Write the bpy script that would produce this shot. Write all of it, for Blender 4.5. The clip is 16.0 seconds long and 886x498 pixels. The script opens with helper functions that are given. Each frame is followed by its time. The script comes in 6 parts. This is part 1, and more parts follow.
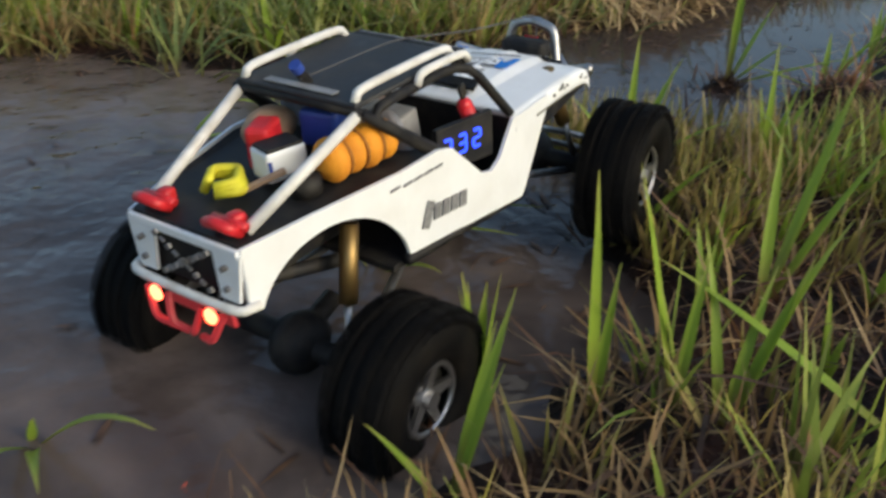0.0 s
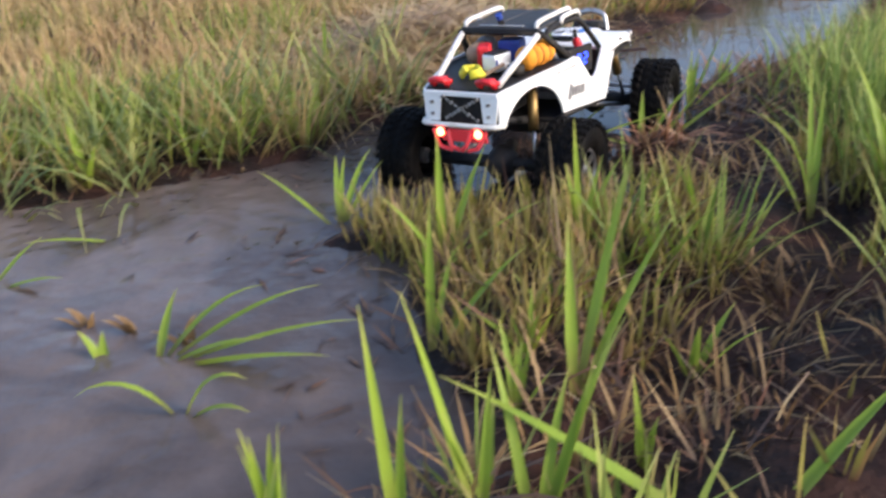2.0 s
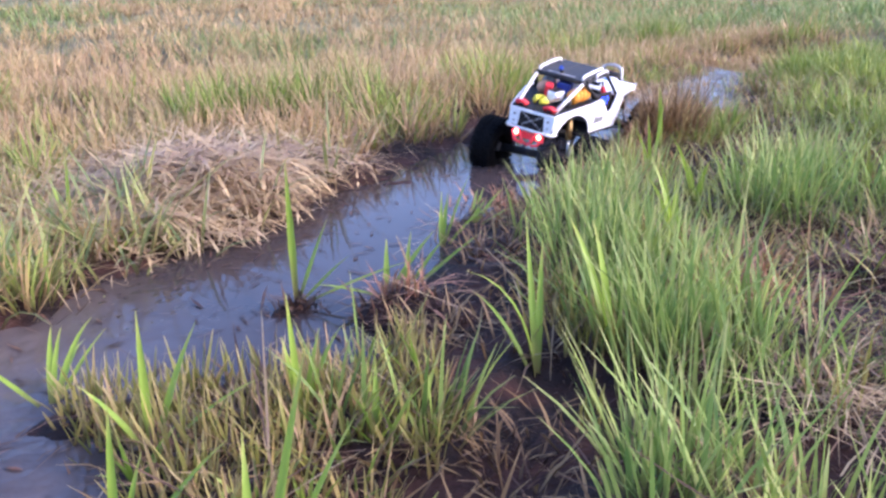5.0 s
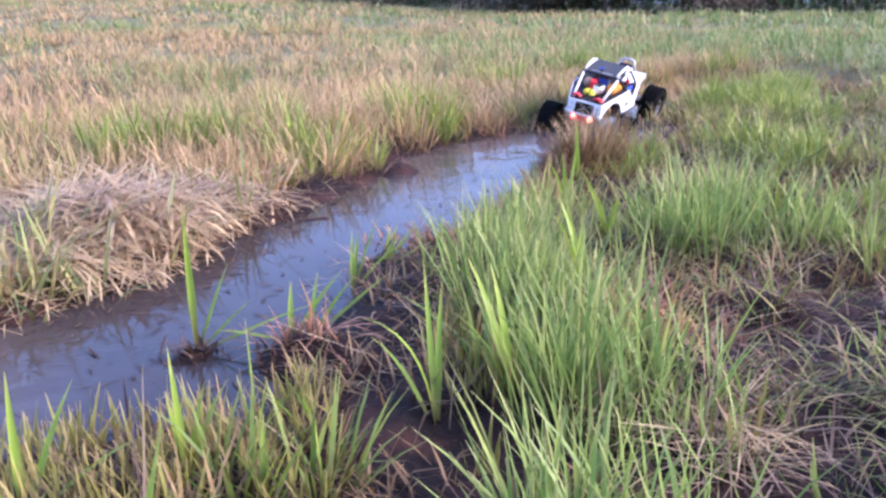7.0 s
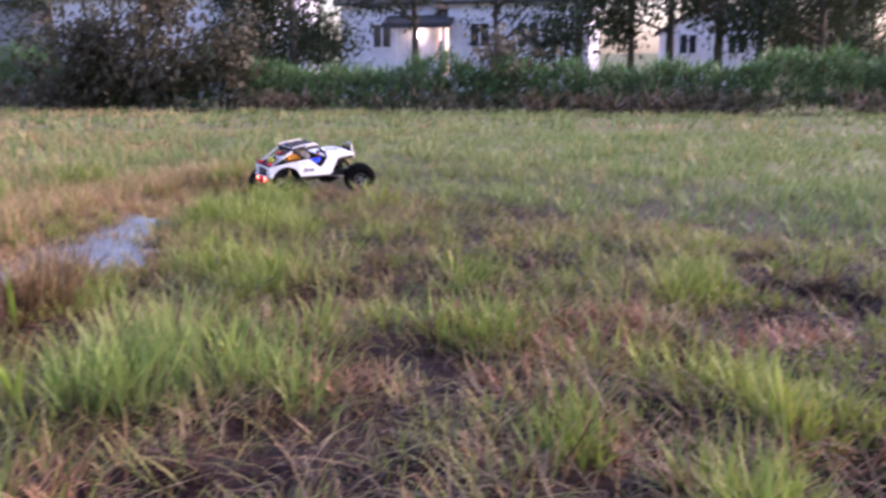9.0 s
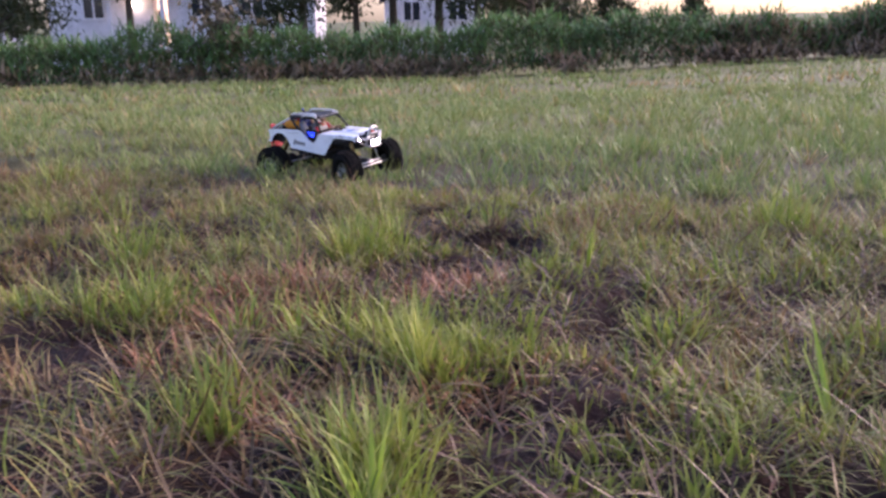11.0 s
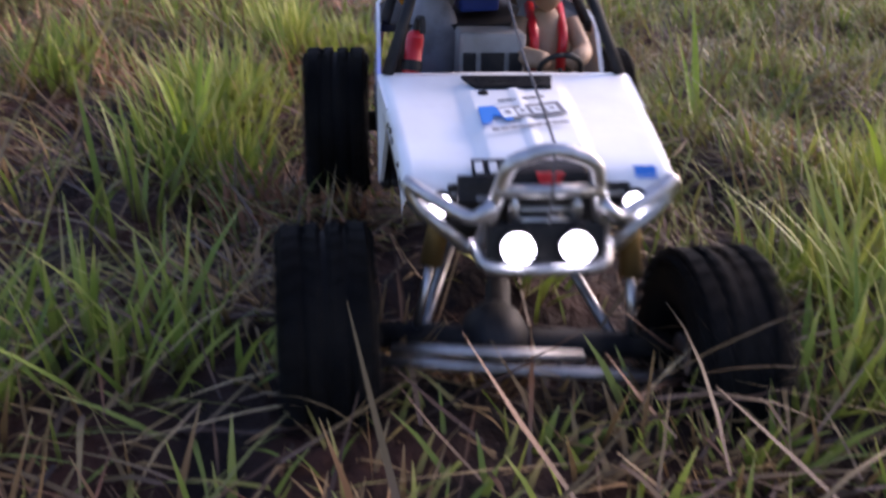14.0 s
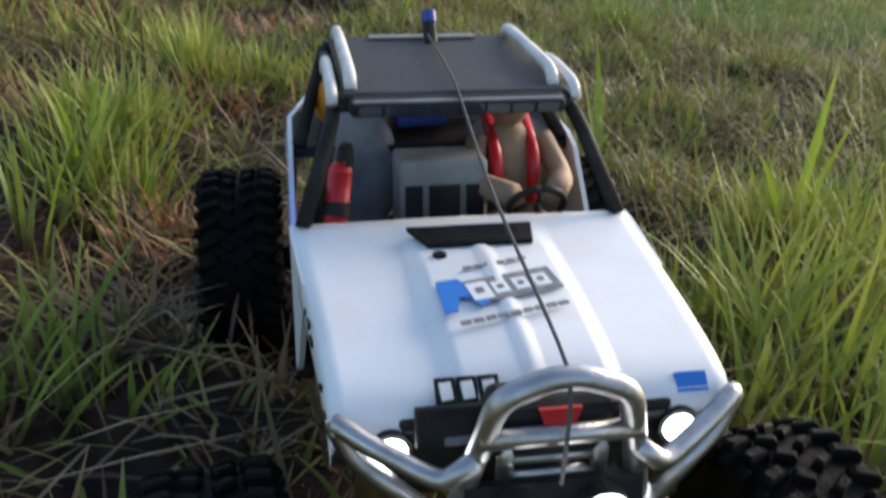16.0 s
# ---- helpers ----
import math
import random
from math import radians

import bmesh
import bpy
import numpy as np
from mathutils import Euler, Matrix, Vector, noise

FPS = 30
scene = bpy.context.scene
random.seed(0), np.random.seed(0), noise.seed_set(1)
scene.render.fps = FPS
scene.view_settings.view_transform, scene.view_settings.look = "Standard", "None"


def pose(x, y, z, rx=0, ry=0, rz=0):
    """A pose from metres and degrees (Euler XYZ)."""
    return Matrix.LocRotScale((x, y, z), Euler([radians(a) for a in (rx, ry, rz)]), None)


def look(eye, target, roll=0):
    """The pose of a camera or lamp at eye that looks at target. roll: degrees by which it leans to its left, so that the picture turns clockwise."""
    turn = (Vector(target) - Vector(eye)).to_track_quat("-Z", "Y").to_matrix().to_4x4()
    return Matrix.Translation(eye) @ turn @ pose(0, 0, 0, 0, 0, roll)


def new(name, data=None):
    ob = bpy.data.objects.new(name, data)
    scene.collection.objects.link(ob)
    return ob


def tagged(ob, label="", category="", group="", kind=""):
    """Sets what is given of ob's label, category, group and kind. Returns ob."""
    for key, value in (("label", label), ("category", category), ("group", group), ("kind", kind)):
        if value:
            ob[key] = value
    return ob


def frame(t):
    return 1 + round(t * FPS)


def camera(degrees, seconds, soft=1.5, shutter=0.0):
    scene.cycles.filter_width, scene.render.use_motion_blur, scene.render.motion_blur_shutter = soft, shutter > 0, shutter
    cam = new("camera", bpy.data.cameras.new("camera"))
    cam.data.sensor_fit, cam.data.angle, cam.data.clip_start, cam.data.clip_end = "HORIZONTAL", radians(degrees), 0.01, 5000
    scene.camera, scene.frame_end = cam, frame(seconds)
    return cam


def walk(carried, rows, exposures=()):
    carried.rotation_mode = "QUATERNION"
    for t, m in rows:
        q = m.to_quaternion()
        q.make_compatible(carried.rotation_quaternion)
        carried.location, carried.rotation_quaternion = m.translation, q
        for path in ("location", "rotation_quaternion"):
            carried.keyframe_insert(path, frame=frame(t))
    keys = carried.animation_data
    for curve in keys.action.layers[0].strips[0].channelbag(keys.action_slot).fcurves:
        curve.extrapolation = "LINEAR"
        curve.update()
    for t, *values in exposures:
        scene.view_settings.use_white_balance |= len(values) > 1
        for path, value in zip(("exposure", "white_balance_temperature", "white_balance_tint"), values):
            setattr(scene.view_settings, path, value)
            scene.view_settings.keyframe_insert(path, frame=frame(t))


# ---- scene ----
cam = camera(51.9, 16.0, soft=2.7, shutter=0.5)
PATH = [
    (0.0, pose(0.0000, 0.0000, 0.4444, 61.786, -1.461, 0.784)),
    (0.5, pose(0.0372, 0.0273, 0.4424, 63.387, -0.166, -2.518)),
    (1.0, pose(0.0727, 0.0357, 0.4660, 65.051, 1.429, -4.839)),
    (1.5, pose(0.0815, 0.0391, 0.4644, 64.831, 3.012, -5.909)),
    (2.0, pose(0.1074, 0.0498, 0.4737, 65.638, 3.545, -8.104)),
    (2.5, pose(0.1689, 0.0687, 0.5011, 67.777, 2.765, -12.384)),
    (3.0, pose(0.1934, 0.0762, 0.5177, 71.033, 0.382, -16.148)),
    (3.5, pose(0.2168, 0.0841, 0.5299, 71.207, 1.054, -17.700)),
    (6.0, pose(0.2852, 0.0898, 0.5404, 71.906, 2.998, -20.748)),
    (6.5, pose(0.3124, 0.0921, 0.5500, 72.845, 2.326, -22.798)),
    (7.0, pose(0.3199, 0.0933, 0.5496, 72.713, 1.929, -22.928)),
    (7.5, pose(0.3423, 0.0827, 0.5589, 73.468, 3.351, -24.584)),
    (8.0, pose(0.4409, 0.0804, 0.5705, 73.781, 7.304, -34.144)),
    (8.5, pose(0.5777, 0.0697, 0.6034, 74.666, 3.671, -44.373)),
    (9.0, pose(0.6253, 0.0300, 0.6220, 77.856, 0.295, -49.526)),
    (9.5, pose(0.6774, -0.0088, 0.6105, 77.686, 0.187, -55.439)),
    (12.0, pose(0.8271, -0.1577, 0.5576, 74.694, -0.877, -69.201)),
    (12.5, pose(0.8482, -0.1829, 0.5292, 73.319, -2.947, -70.168)),
    (13.0, pose(0.8368, -0.1771, 0.4818, 71.126, -3.495, -67.853)),
    (13.5, pose(0.8225, -0.1916, 0.4124, 67.012, -3.998, -66.077)),
    (14.0, pose(0.8177, -0.2285, 0.3753, 64.716, -3.947, -66.933)),
    (14.5, pose(0.8340, -0.2069, 0.3633, 59.619, -6.587, -71.154)),
    (15.0, pose(0.8380, -0.2096, 0.3558, 59.764, -7.578, -71.837)),
    (15.5, pose(0.8372, -0.2161, 0.3613, 62.687, -7.240, -72.957)),
    (16.0, pose(0.8301, -0.2169, 0.3704, 67.156, -7.154, -72.425)),
]
EXPOSURES = [(0.0, 0.43, 6800, 3), (1.0, 0.83, 6800, 9), (2.0, 1.3, 6450, 15), (3.0, 1.66, 5800, 20), (3.5, 1.72, 5700, 25), (6.0, 1.98, 5450, 33), (7.5, 2.06, 5500, 36),
             (8.0, 2.12, 5850, 33), (8.5, 2.14, 5750, 37), (9.0, 1.6, 6100, 43), (9.5, 1.34, 6350, 35), (12.0, 1.48, 6150, 45), (12.5, 1.5, 5700, 49), (13.0, 1.62, 5400, 54), (13.5, 2.12, 5600, 58), (14.0, 1.15, 6400, 33),
             (14.5, 0.95, 6850, 23), (15.0, 0.73, 6900, 14), (15.5, 0.78, 7000, 7), (16.0, 0.94, 6900, 9)]
walk(cam, PATH, EXPOSURES)

# ---- daylight: dusk, sun low beyond the hedge, thin cloud ----
world = bpy.data.worlds.new("world")
scene.world = world
world.use_nodes = True
wt = world.node_tree
sky = wt.nodes.new("ShaderNodeTexSky")
sky.sky_type, sky.sun_disc, sky.sun_elevation, sky.sun_rotation = "NISHITA", False, radians(26), radians(125)
sky.air_density, sky.dust_density, sky.ozone_density = 1.0, 2.3, 2.0
wt.links.new(sky.outputs[0], wt.nodes["Background"].inputs[0])
wt.nodes["Background"].inputs[1].default_value = 0.15
sun = new("sun", bpy.data.lights.new("sun", "SUN"))
sun.data.energy, sun.data.angle, sun.data.color = 1.0, radians(18), (1.0, 0.86, 0.7)
sun.matrix_world = look((30 * math.sin(radians(125)), 30 * math.cos(radians(125)), 15.0), (0, 0, 0))


# ---- materials ----
def material(name, color, rough=0.6, metal=0.0, spot=None, scale=30.0, amount=0.5, bump=0.0, bump_scale=200.0, emit=0.0, coat=0.0, spec=0.5):
    """A plain surface with stains in a second colour and a fine relief."""
    m = bpy.data.materials.new(name)
    m.use_nodes = True
    t = m.node_tree
    b = t.nodes["Principled BSDF"]
    b.inputs["Base Color"].default_value = (*color, 1)
    b.inputs["Roughness"].default_value, b.inputs["Metallic"].default_value = rough, metal
    b.inputs["Coat Weight"].default_value = coat
    b.inputs["Specular IOR Level"].default_value = spec
    co = t.nodes.new("ShaderNodeTexCoord")
    if spot:
        n = t.nodes.new("ShaderNodeTexNoise")
        n.inputs["Scale"].default_value, n.inputs["Detail"].default_value = scale, 6
        r = t.nodes.new("ShaderNodeValToRGB")
        r.color_ramp.elements[0].position, r.color_ramp.elements[1].position = 0.42, 0.42 + 0.4 * (1.3 - amount)
        r.color_ramp.elements[0].color, r.color_ramp.elements[1].color = (*color, 1), (*spot, 1)
        t.links.new(co.outputs["Object"], n.inputs["Vector"])
        t.links.new(n.outputs["Fac"], r.inputs["Fac"])
        t.links.new(r.outputs["Color"], b.inputs["Base Color"])
        q = t.nodes.new("ShaderNodeMapRange")
        q.inputs["To Min"].default_value, q.inputs["To Max"].default_value = max(rough - 0.12, 0.02), min(rough + 0.2, 1)
        t.links.new(n.outputs["Fac"], q.inputs["Value"])
        t.links.new(q.outputs["Result"], b.inputs["Roughness"])
    if bump:
        n2 = t.nodes.new("ShaderNodeTexNoise")
        n2.inputs["Scale"].default_value, n2.inputs["Detail"].default_value = bump_scale, 4
        t.links.new(co.outputs["Object"], n2.inputs["Vector"])
        bp = t.nodes.new("ShaderNodeBump")
        bp.inputs["Strength"].default_value, bp.inputs["Distance"].default_value = bump, 0.6 / bump_scale
        t.links.new(n2.outputs["Fac"], bp.inputs["Height"])
        t.links.new(bp.outputs["Normal"], b.inputs["Normal"])
    if emit:
        b.inputs["Emission Color"].default_value, b.inputs["Emission Strength"].default_value = (*color, 1), emit
    return m


def blade_material(name, root, colours, tip, through_leaf=0.3, rough=0.5, patch=1.6):
    """Leaf blades: a root colour, a spread of blade colours from blade to blade and from patch to patch, a tip colour."""
    m = bpy.data.materials.new(name)
    m.use_nodes = True
    t = m.node_tree
    b = t.nodes["Principled BSDF"]
    geo, att, co = t.nodes.new("ShaderNodeNewGeometry"), t.nodes.new("ShaderNodeAttribute"), t.nodes.new("ShaderNodeTexCoord")
    att.attribute_name = "along"
    n = t.nodes.new("ShaderNodeTexNoise")
    n.inputs["Scale"].default_value, n.inputs["Detail"].default_value = patch, 3
    t.links.new(co.outputs["Object"], n.inputs["Vector"])
    add = t.nodes.new("ShaderNodeMath")
    add.operation = "MULTIPLY_ADD"
    add.inputs[1].default_value = 0.62
    t.links.new(geo.outputs["Random Per Island"], add.inputs[0])
    sc = t.nodes.new("ShaderNodeMapRange")
    sc.inputs["From Min"].default_value, sc.inputs["From Max"].default_value, sc.inputs["To Max"].default_value = 0.35, 0.65, 0.38
    t.links.new(n.outputs["Fac"], sc.inputs["Value"])
    t.links.new(sc.outputs["Result"], add.inputs[2])
    ramp = t.nodes.new("ShaderNodeValToRGB")
    el = ramp.color_ramp.elements
    while len(el) < len(colours):
        el.new(0.5)
    for i, c in enumerate(colours):
        el[i].position, el[i].color = i / (len(colours) - 1), (*c, 1)
    t.links.new(add.outputs[0], ramp.inputs["Fac"])
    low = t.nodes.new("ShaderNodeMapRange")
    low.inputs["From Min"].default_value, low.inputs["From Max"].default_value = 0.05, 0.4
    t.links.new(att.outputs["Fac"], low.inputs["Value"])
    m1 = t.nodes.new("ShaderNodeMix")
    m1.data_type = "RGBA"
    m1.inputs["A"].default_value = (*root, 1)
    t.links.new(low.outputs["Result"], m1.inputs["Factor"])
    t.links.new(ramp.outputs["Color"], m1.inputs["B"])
    high = t.nodes.new("ShaderNodeMapRange")
    high.inputs["From Min"].default_value, high.inputs["From Max"].default_value, high.inputs["To Max"].default_value = 0.75, 1.0, 0.8
    t.links.new(att.outputs["Fac"], high.inputs["Value"])
    m2 = t.nodes.new("ShaderNodeMix")
    m2.data_type = "RGBA"
    m2.inputs["B"].default_value = (*tip, 1)
    t.links.new(high.outputs["Result"], m2.inputs["Factor"])
    t.links.new(m1.outputs["Result"], m2.inputs["A"])
    t.links.new(m2.outputs["Result"], b.inputs["Base Color"])
    b.inputs["Roughness"].default_value = rough
    b.inputs["Specular IOR Level"].default_value = 0.3
    tr, mx = t.nodes.new("ShaderNodeBsdfTranslucent"), t.nodes.new("ShaderNodeMixShader")
    t.links.new(m2.outputs["Result"], tr.inputs["Color"])
    mx.inputs["Fac"].default_value = through_leaf
    t.links.new(b.outputs[0], mx.inputs[1])
    t.links.new(tr.outputs[0], mx.inputs[2])
    t.links.new(mx.outputs[0], t.nodes["Material Output"].inputs["Surface"])
    return m


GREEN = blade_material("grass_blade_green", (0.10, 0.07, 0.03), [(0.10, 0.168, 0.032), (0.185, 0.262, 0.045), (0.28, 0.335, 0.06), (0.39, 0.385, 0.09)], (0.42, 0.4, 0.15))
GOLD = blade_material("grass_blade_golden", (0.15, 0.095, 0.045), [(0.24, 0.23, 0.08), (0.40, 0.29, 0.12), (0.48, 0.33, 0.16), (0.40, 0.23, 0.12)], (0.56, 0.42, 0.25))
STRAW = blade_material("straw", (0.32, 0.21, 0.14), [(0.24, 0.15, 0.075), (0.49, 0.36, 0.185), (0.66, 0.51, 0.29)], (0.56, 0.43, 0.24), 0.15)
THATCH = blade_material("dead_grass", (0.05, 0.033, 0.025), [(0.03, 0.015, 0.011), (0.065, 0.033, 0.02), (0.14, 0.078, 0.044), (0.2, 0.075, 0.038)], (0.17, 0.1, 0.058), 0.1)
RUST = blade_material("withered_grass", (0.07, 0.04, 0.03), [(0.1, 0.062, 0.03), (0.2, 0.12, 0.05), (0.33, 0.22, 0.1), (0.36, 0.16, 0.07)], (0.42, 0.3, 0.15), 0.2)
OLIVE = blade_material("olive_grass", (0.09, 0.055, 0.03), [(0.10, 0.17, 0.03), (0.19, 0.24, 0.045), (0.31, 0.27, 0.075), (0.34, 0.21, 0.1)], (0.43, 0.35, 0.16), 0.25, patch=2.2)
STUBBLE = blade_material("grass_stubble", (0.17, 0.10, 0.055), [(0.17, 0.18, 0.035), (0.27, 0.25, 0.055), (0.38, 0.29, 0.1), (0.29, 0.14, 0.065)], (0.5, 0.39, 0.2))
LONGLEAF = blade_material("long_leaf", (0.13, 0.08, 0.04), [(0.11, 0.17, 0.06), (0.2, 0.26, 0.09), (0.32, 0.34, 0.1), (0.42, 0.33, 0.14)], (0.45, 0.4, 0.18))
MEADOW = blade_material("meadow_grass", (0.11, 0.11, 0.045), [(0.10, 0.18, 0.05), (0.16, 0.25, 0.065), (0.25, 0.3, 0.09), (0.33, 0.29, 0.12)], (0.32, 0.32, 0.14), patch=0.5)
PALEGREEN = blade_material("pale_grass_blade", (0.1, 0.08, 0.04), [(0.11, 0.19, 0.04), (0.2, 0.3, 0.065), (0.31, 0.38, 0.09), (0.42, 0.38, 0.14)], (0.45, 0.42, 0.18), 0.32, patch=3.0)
DULLSTRAW = blade_material("dull_dead_stem", (0.14, 0.09, 0.065), [(0.05, 0.03, 0.016), (0.12, 0.08, 0.038), (0.2, 0.145, 0.068), (0.3, 0.22, 0.1)], (0.2, 0.145, 0.07), 0.1)
ORANGELEAF = blade_material("orange_dead_leaf", (0.1, 0.045, 0.03), [(0.2, 0.08, 0.045), (0.4, 0.19, 0.1), (0.52, 0.3, 0.17)], (0.5, 0.32, 0.19), 0.2)
SEDGE = blade_material("thin_sedge", (0.09, 0.06, 0.035), [(0.10, 0.16, 0.035), (0.19, 0.23, 0.055), (0.3, 0.27, 0.09), (0.4, 0.28, 0.14)], (0.38, 0.3, 0.15), 0.25, patch=2.5)
REED = blade_material("reed_leaf", (0.20, 0.15, 0.05), [(0.16, 0.28, 0.04), (0.33, 0.44, 0.05), (0.46, 0.5, 0.06)], (0.48, 0.46, 0.12), 0.35, 0.4)
HEDGE = blade_material("hedge_leaf", (0.07, 0.06, 0.03), [(0.05, 0.12, 0.04), (0.09, 0.2, 0.06), (0.15, 0.26, 0.08)], (0.17, 0.26, 0.09), 0.25, 0.6, 0.35)
BROWNREED = blade_material("dead_reed", (0.06, 0.04, 0.025), [(0.15, 0.13, 0.07), (0.3, 0.22, 0.14), (0.42, 0.3, 0.21)], (0.4, 0.3, 0.19), 0.2, 0.7, 0.35)
TREELEAF = blade_material("tree_leaf", (0.03, 0.045, 0.02), [(0.03, 0.045, 0.022), (0.055, 0.075, 0.034), (0.09, 0.095, 0.05)], (0.08, 0.095, 0.045), 0.25, 0.6, 0.5)
SHRUBLEAF = blade_material("shrub_leaf", (0.06, 0.05, 0.03), [(0.08, 0.08, 0.05), (0.15, 0.13, 0.08), (0.21, 0.16, 0.1)], (0.18, 0.15, 0.09), 0.25, 0.6, 0.7)

MUD = material("wet_mud", (0.015, 0.009, 0.0075), 0.7, spec=0.2, spot=(0.062, 0.026, 0.018), scale=11, amount=0.5, bump=1.0, bump_scale=55)
mt = MUD.node_tree
mco, mlen, mfar, mmix = mt.nodes.new("ShaderNodeTexCoord"), mt.nodes.new("ShaderNodeVectorMath"), mt.nodes.new("ShaderNodeMapRange"), mt.nodes.new("ShaderNodeMix")
mlen.operation, mmix.data_type = "LENGTH", "RGBA"
mfar.inputs["From Min"].default_value, mfar.inputs["From Max"].default_value = 3.2, 7.0
mmix.inputs["B"].default_value = (0.15, 0.15, 0.06, 1)
mt.links.new(mco.outputs["Object"], mlen.inputs[0])
mt.links.new(mlen.outputs["Value"], mfar.inputs["Value"])
mt.links.new(mfar.outputs["Result"], mmix.inputs["Factor"])
mt.links.new(mt.nodes["Color Ramp"].outputs["Color"], mmix.inputs["A"])
mt.links.new(mmix.outputs["Result"], mt.nodes["Principled BSDF"].inputs["Base Color"])
BARK = material("bark", (0.08, 0.06, 0.045), 0.9, spot=(0.15, 0.12, 0.09), scale=12, bump=0.8, bump_scale=30)
WHITE = material("white_lexan", (0.8, 0.82, 0.84), 0.36, spot=(0.72, 0.73, 0.73), scale=30, amount=0.25, bump=0.03, bump_scale=60, coat=0.15)
TUBEWHITE = material("white_tube", (0.72, 0.71, 0.69), 0.35, spot=(0.5, 0.47, 0.42), scale=60, amount=0.3)
BLACK = material("black_plastic", (0.011, 0.011, 0.013), 0.55, spec=0.25, spot=(0.04, 0.036, 0.03), scale=60, amount=0.4, bump=0.2, bump_scale=500)
ROOF = material("black_roof_panel", (0.018, 0.019, 0.022), 0.6, spot=(0.05, 0.05, 0.05), scale=50, amount=0.4, bump=0.3, bump_scale=400)
RUBBER = material("wet_tyre_rubber", (0.005, 0.005, 0.0055), 0.5, spec=0.06, spot=(0.014, 0.012, 0.01), scale=40, amount=0.35, bump=0.4, bump_scale=300)
SILVER = material("brushed_aluminium", (0.5, 0.5, 0.51), 0.36, 1.0, spot=(0.3, 0.29, 0.28), scale=70, amount=0.45, bump=0.2, bump_scale=400)
STEEL = material("dull_steel", (0.34, 0.34, 0.35), 0.45, 0.9, spot=(0.2, 0.17, 0.14), scale=70, amount=0.4)
RED = material("red_plastic", (0.62, 0.02, 0.03), 0.35, spot=(0.45, 0.02, 0.02), scale=50)
ORANGE = material("orange_cloth", (0.75, 0.3, 0.02), 0.75, spot=(0.6, 0.2, 0.015), scale=40, bump=0.5, bump_scale=250)
STRAPBROWN = material("brown_cord", (0.3, 0.12, 0.02), 0.8)
YELLOW = material("yellow_strap", (0.72, 0.66, 0.04), 0.6, spot=(0.55, 0.48, 0.03), scale=80, bump=0.4, bump_scale=500)
BLUE = material("blue_plastic", (0.03, 0.07, 0.35), 0.4, spot=(0.02, 0.05, 0.25), scale=40)
DECALBLUE = material("blue_decal", (0.006, 0.17, 0.58), 0.6)
DECALGREY = material("grey_decal", (0.17, 0.17, 0.18), 0.45, spot=(0.3, 0.3, 0.3), scale=300)
GREY = material("grey_seat_shell", (0.24, 0.25, 0.29), 0.55, spot=(0.1, 0.1, 0.11), scale=40, bump=0.2)
LIGHTGREY = material("grey_engine_cover", (0.3, 0.3, 0.3), 0.5, spot=(0.2, 0.19, 0.18), scale=40)
TAN = material("tan_figure_plastic", (0.36, 0.24, 0.16), 0.6, spot=(0.26, 0.16, 0.1), scale=50, bump=0.2)
BRONZE = material("brass_shock", (0.3, 0.2, 0.08), 0.45, 0.9, spot=(0.3, 0.2, 0.08), scale=90)
LAMPWHITE = material("lit_headlamp", (0.86, 0.92, 1.0), 0.3, emit=9.0)
LAMPRED = material("lit_tail_lamp", (1.0, 0.085, 0.04), 0.3, emit=10.0)
# the tail lamps' red light on the bracket is put in as weak emission
REDGLOW = material("red_bracket_glow", (0.42, 0.035, 0.045), 0.4, emit=0.2)
DIGIT = material("blue_digit", (0.02, 0.06, 1.0), 0.4, emit=2.6)
CORD = material("grey_cord", (0.07, 0.07, 0.075), 0.7)
VENTBLACK = material("dark_vent_plastic", (0.006, 0.006, 0.007), 0.7, spec=0.15, bump=0.3, bump_scale=300)
SIDING = material("white_siding", (0.86, 0.83, 0.87), 0.7, spot=(0.68, 0.66, 0.69), scale=2.5, amount=0.4, bump=0.2, bump_scale=8)
ROOFING = material("dark_shingle", (0.045, 0.042, 0.045), 0.8, spot=(0.08, 0.075, 0.07), scale=5, bump=0.5, bump_scale=20)
BARN = material("red_brown_boards", (0.16, 0.05, 0.035), 0.8, spot=(0.1, 0.035, 0.025), scale=5)
CONCRETE = material("grey_wall", (0.3, 0.28, 0.28), 0.8, spot=(0.22, 0.2, 0.2), scale=3)
PANE = material("window_glass", (0.03, 0.035, 0.045), 0.08)
# the wall's emission stands in for the bulb's light falling on it
WARM = material("glowing_porch_wall", (1.0, 0.72, 0.48), 0.6, emit=0.8)
BULB = material("porch_bulb", (1.0, 0.85, 0.6), 0.4, emit=10.0)

WATER = bpy.data.materials.new("muddy_water")
WATER.use_nodes = True
wn = WATER.node_tree
wb = wn.nodes["Principled BSDF"]
wb.inputs["Roughness"].default_value, wb.inputs["IOR"].default_value = 0.05, 1.33
wb.inputs["Specular IOR Level"].default_value = 0.4
wco = wn.nodes.new("ShaderNodeTexCoord")
w1, w2 = wn.nodes.new("ShaderNodeTexNoise"), wn.nodes.new("ShaderNodeTexNoise")
w1.inputs["Scale"].default_value, w2.inputs["Scale"].default_value = 9.0, 38.0
w1.inputs["Detail"].default_value = 3
wm = wn.nodes.new("ShaderNodeMath")
wm.operation = "MULTIPLY_ADD"
wm.inputs[1].default_value = 0.3
wbump = wn.nodes.new("ShaderNodeBump")
wbump.inputs["Distance"].default_value = 0.02
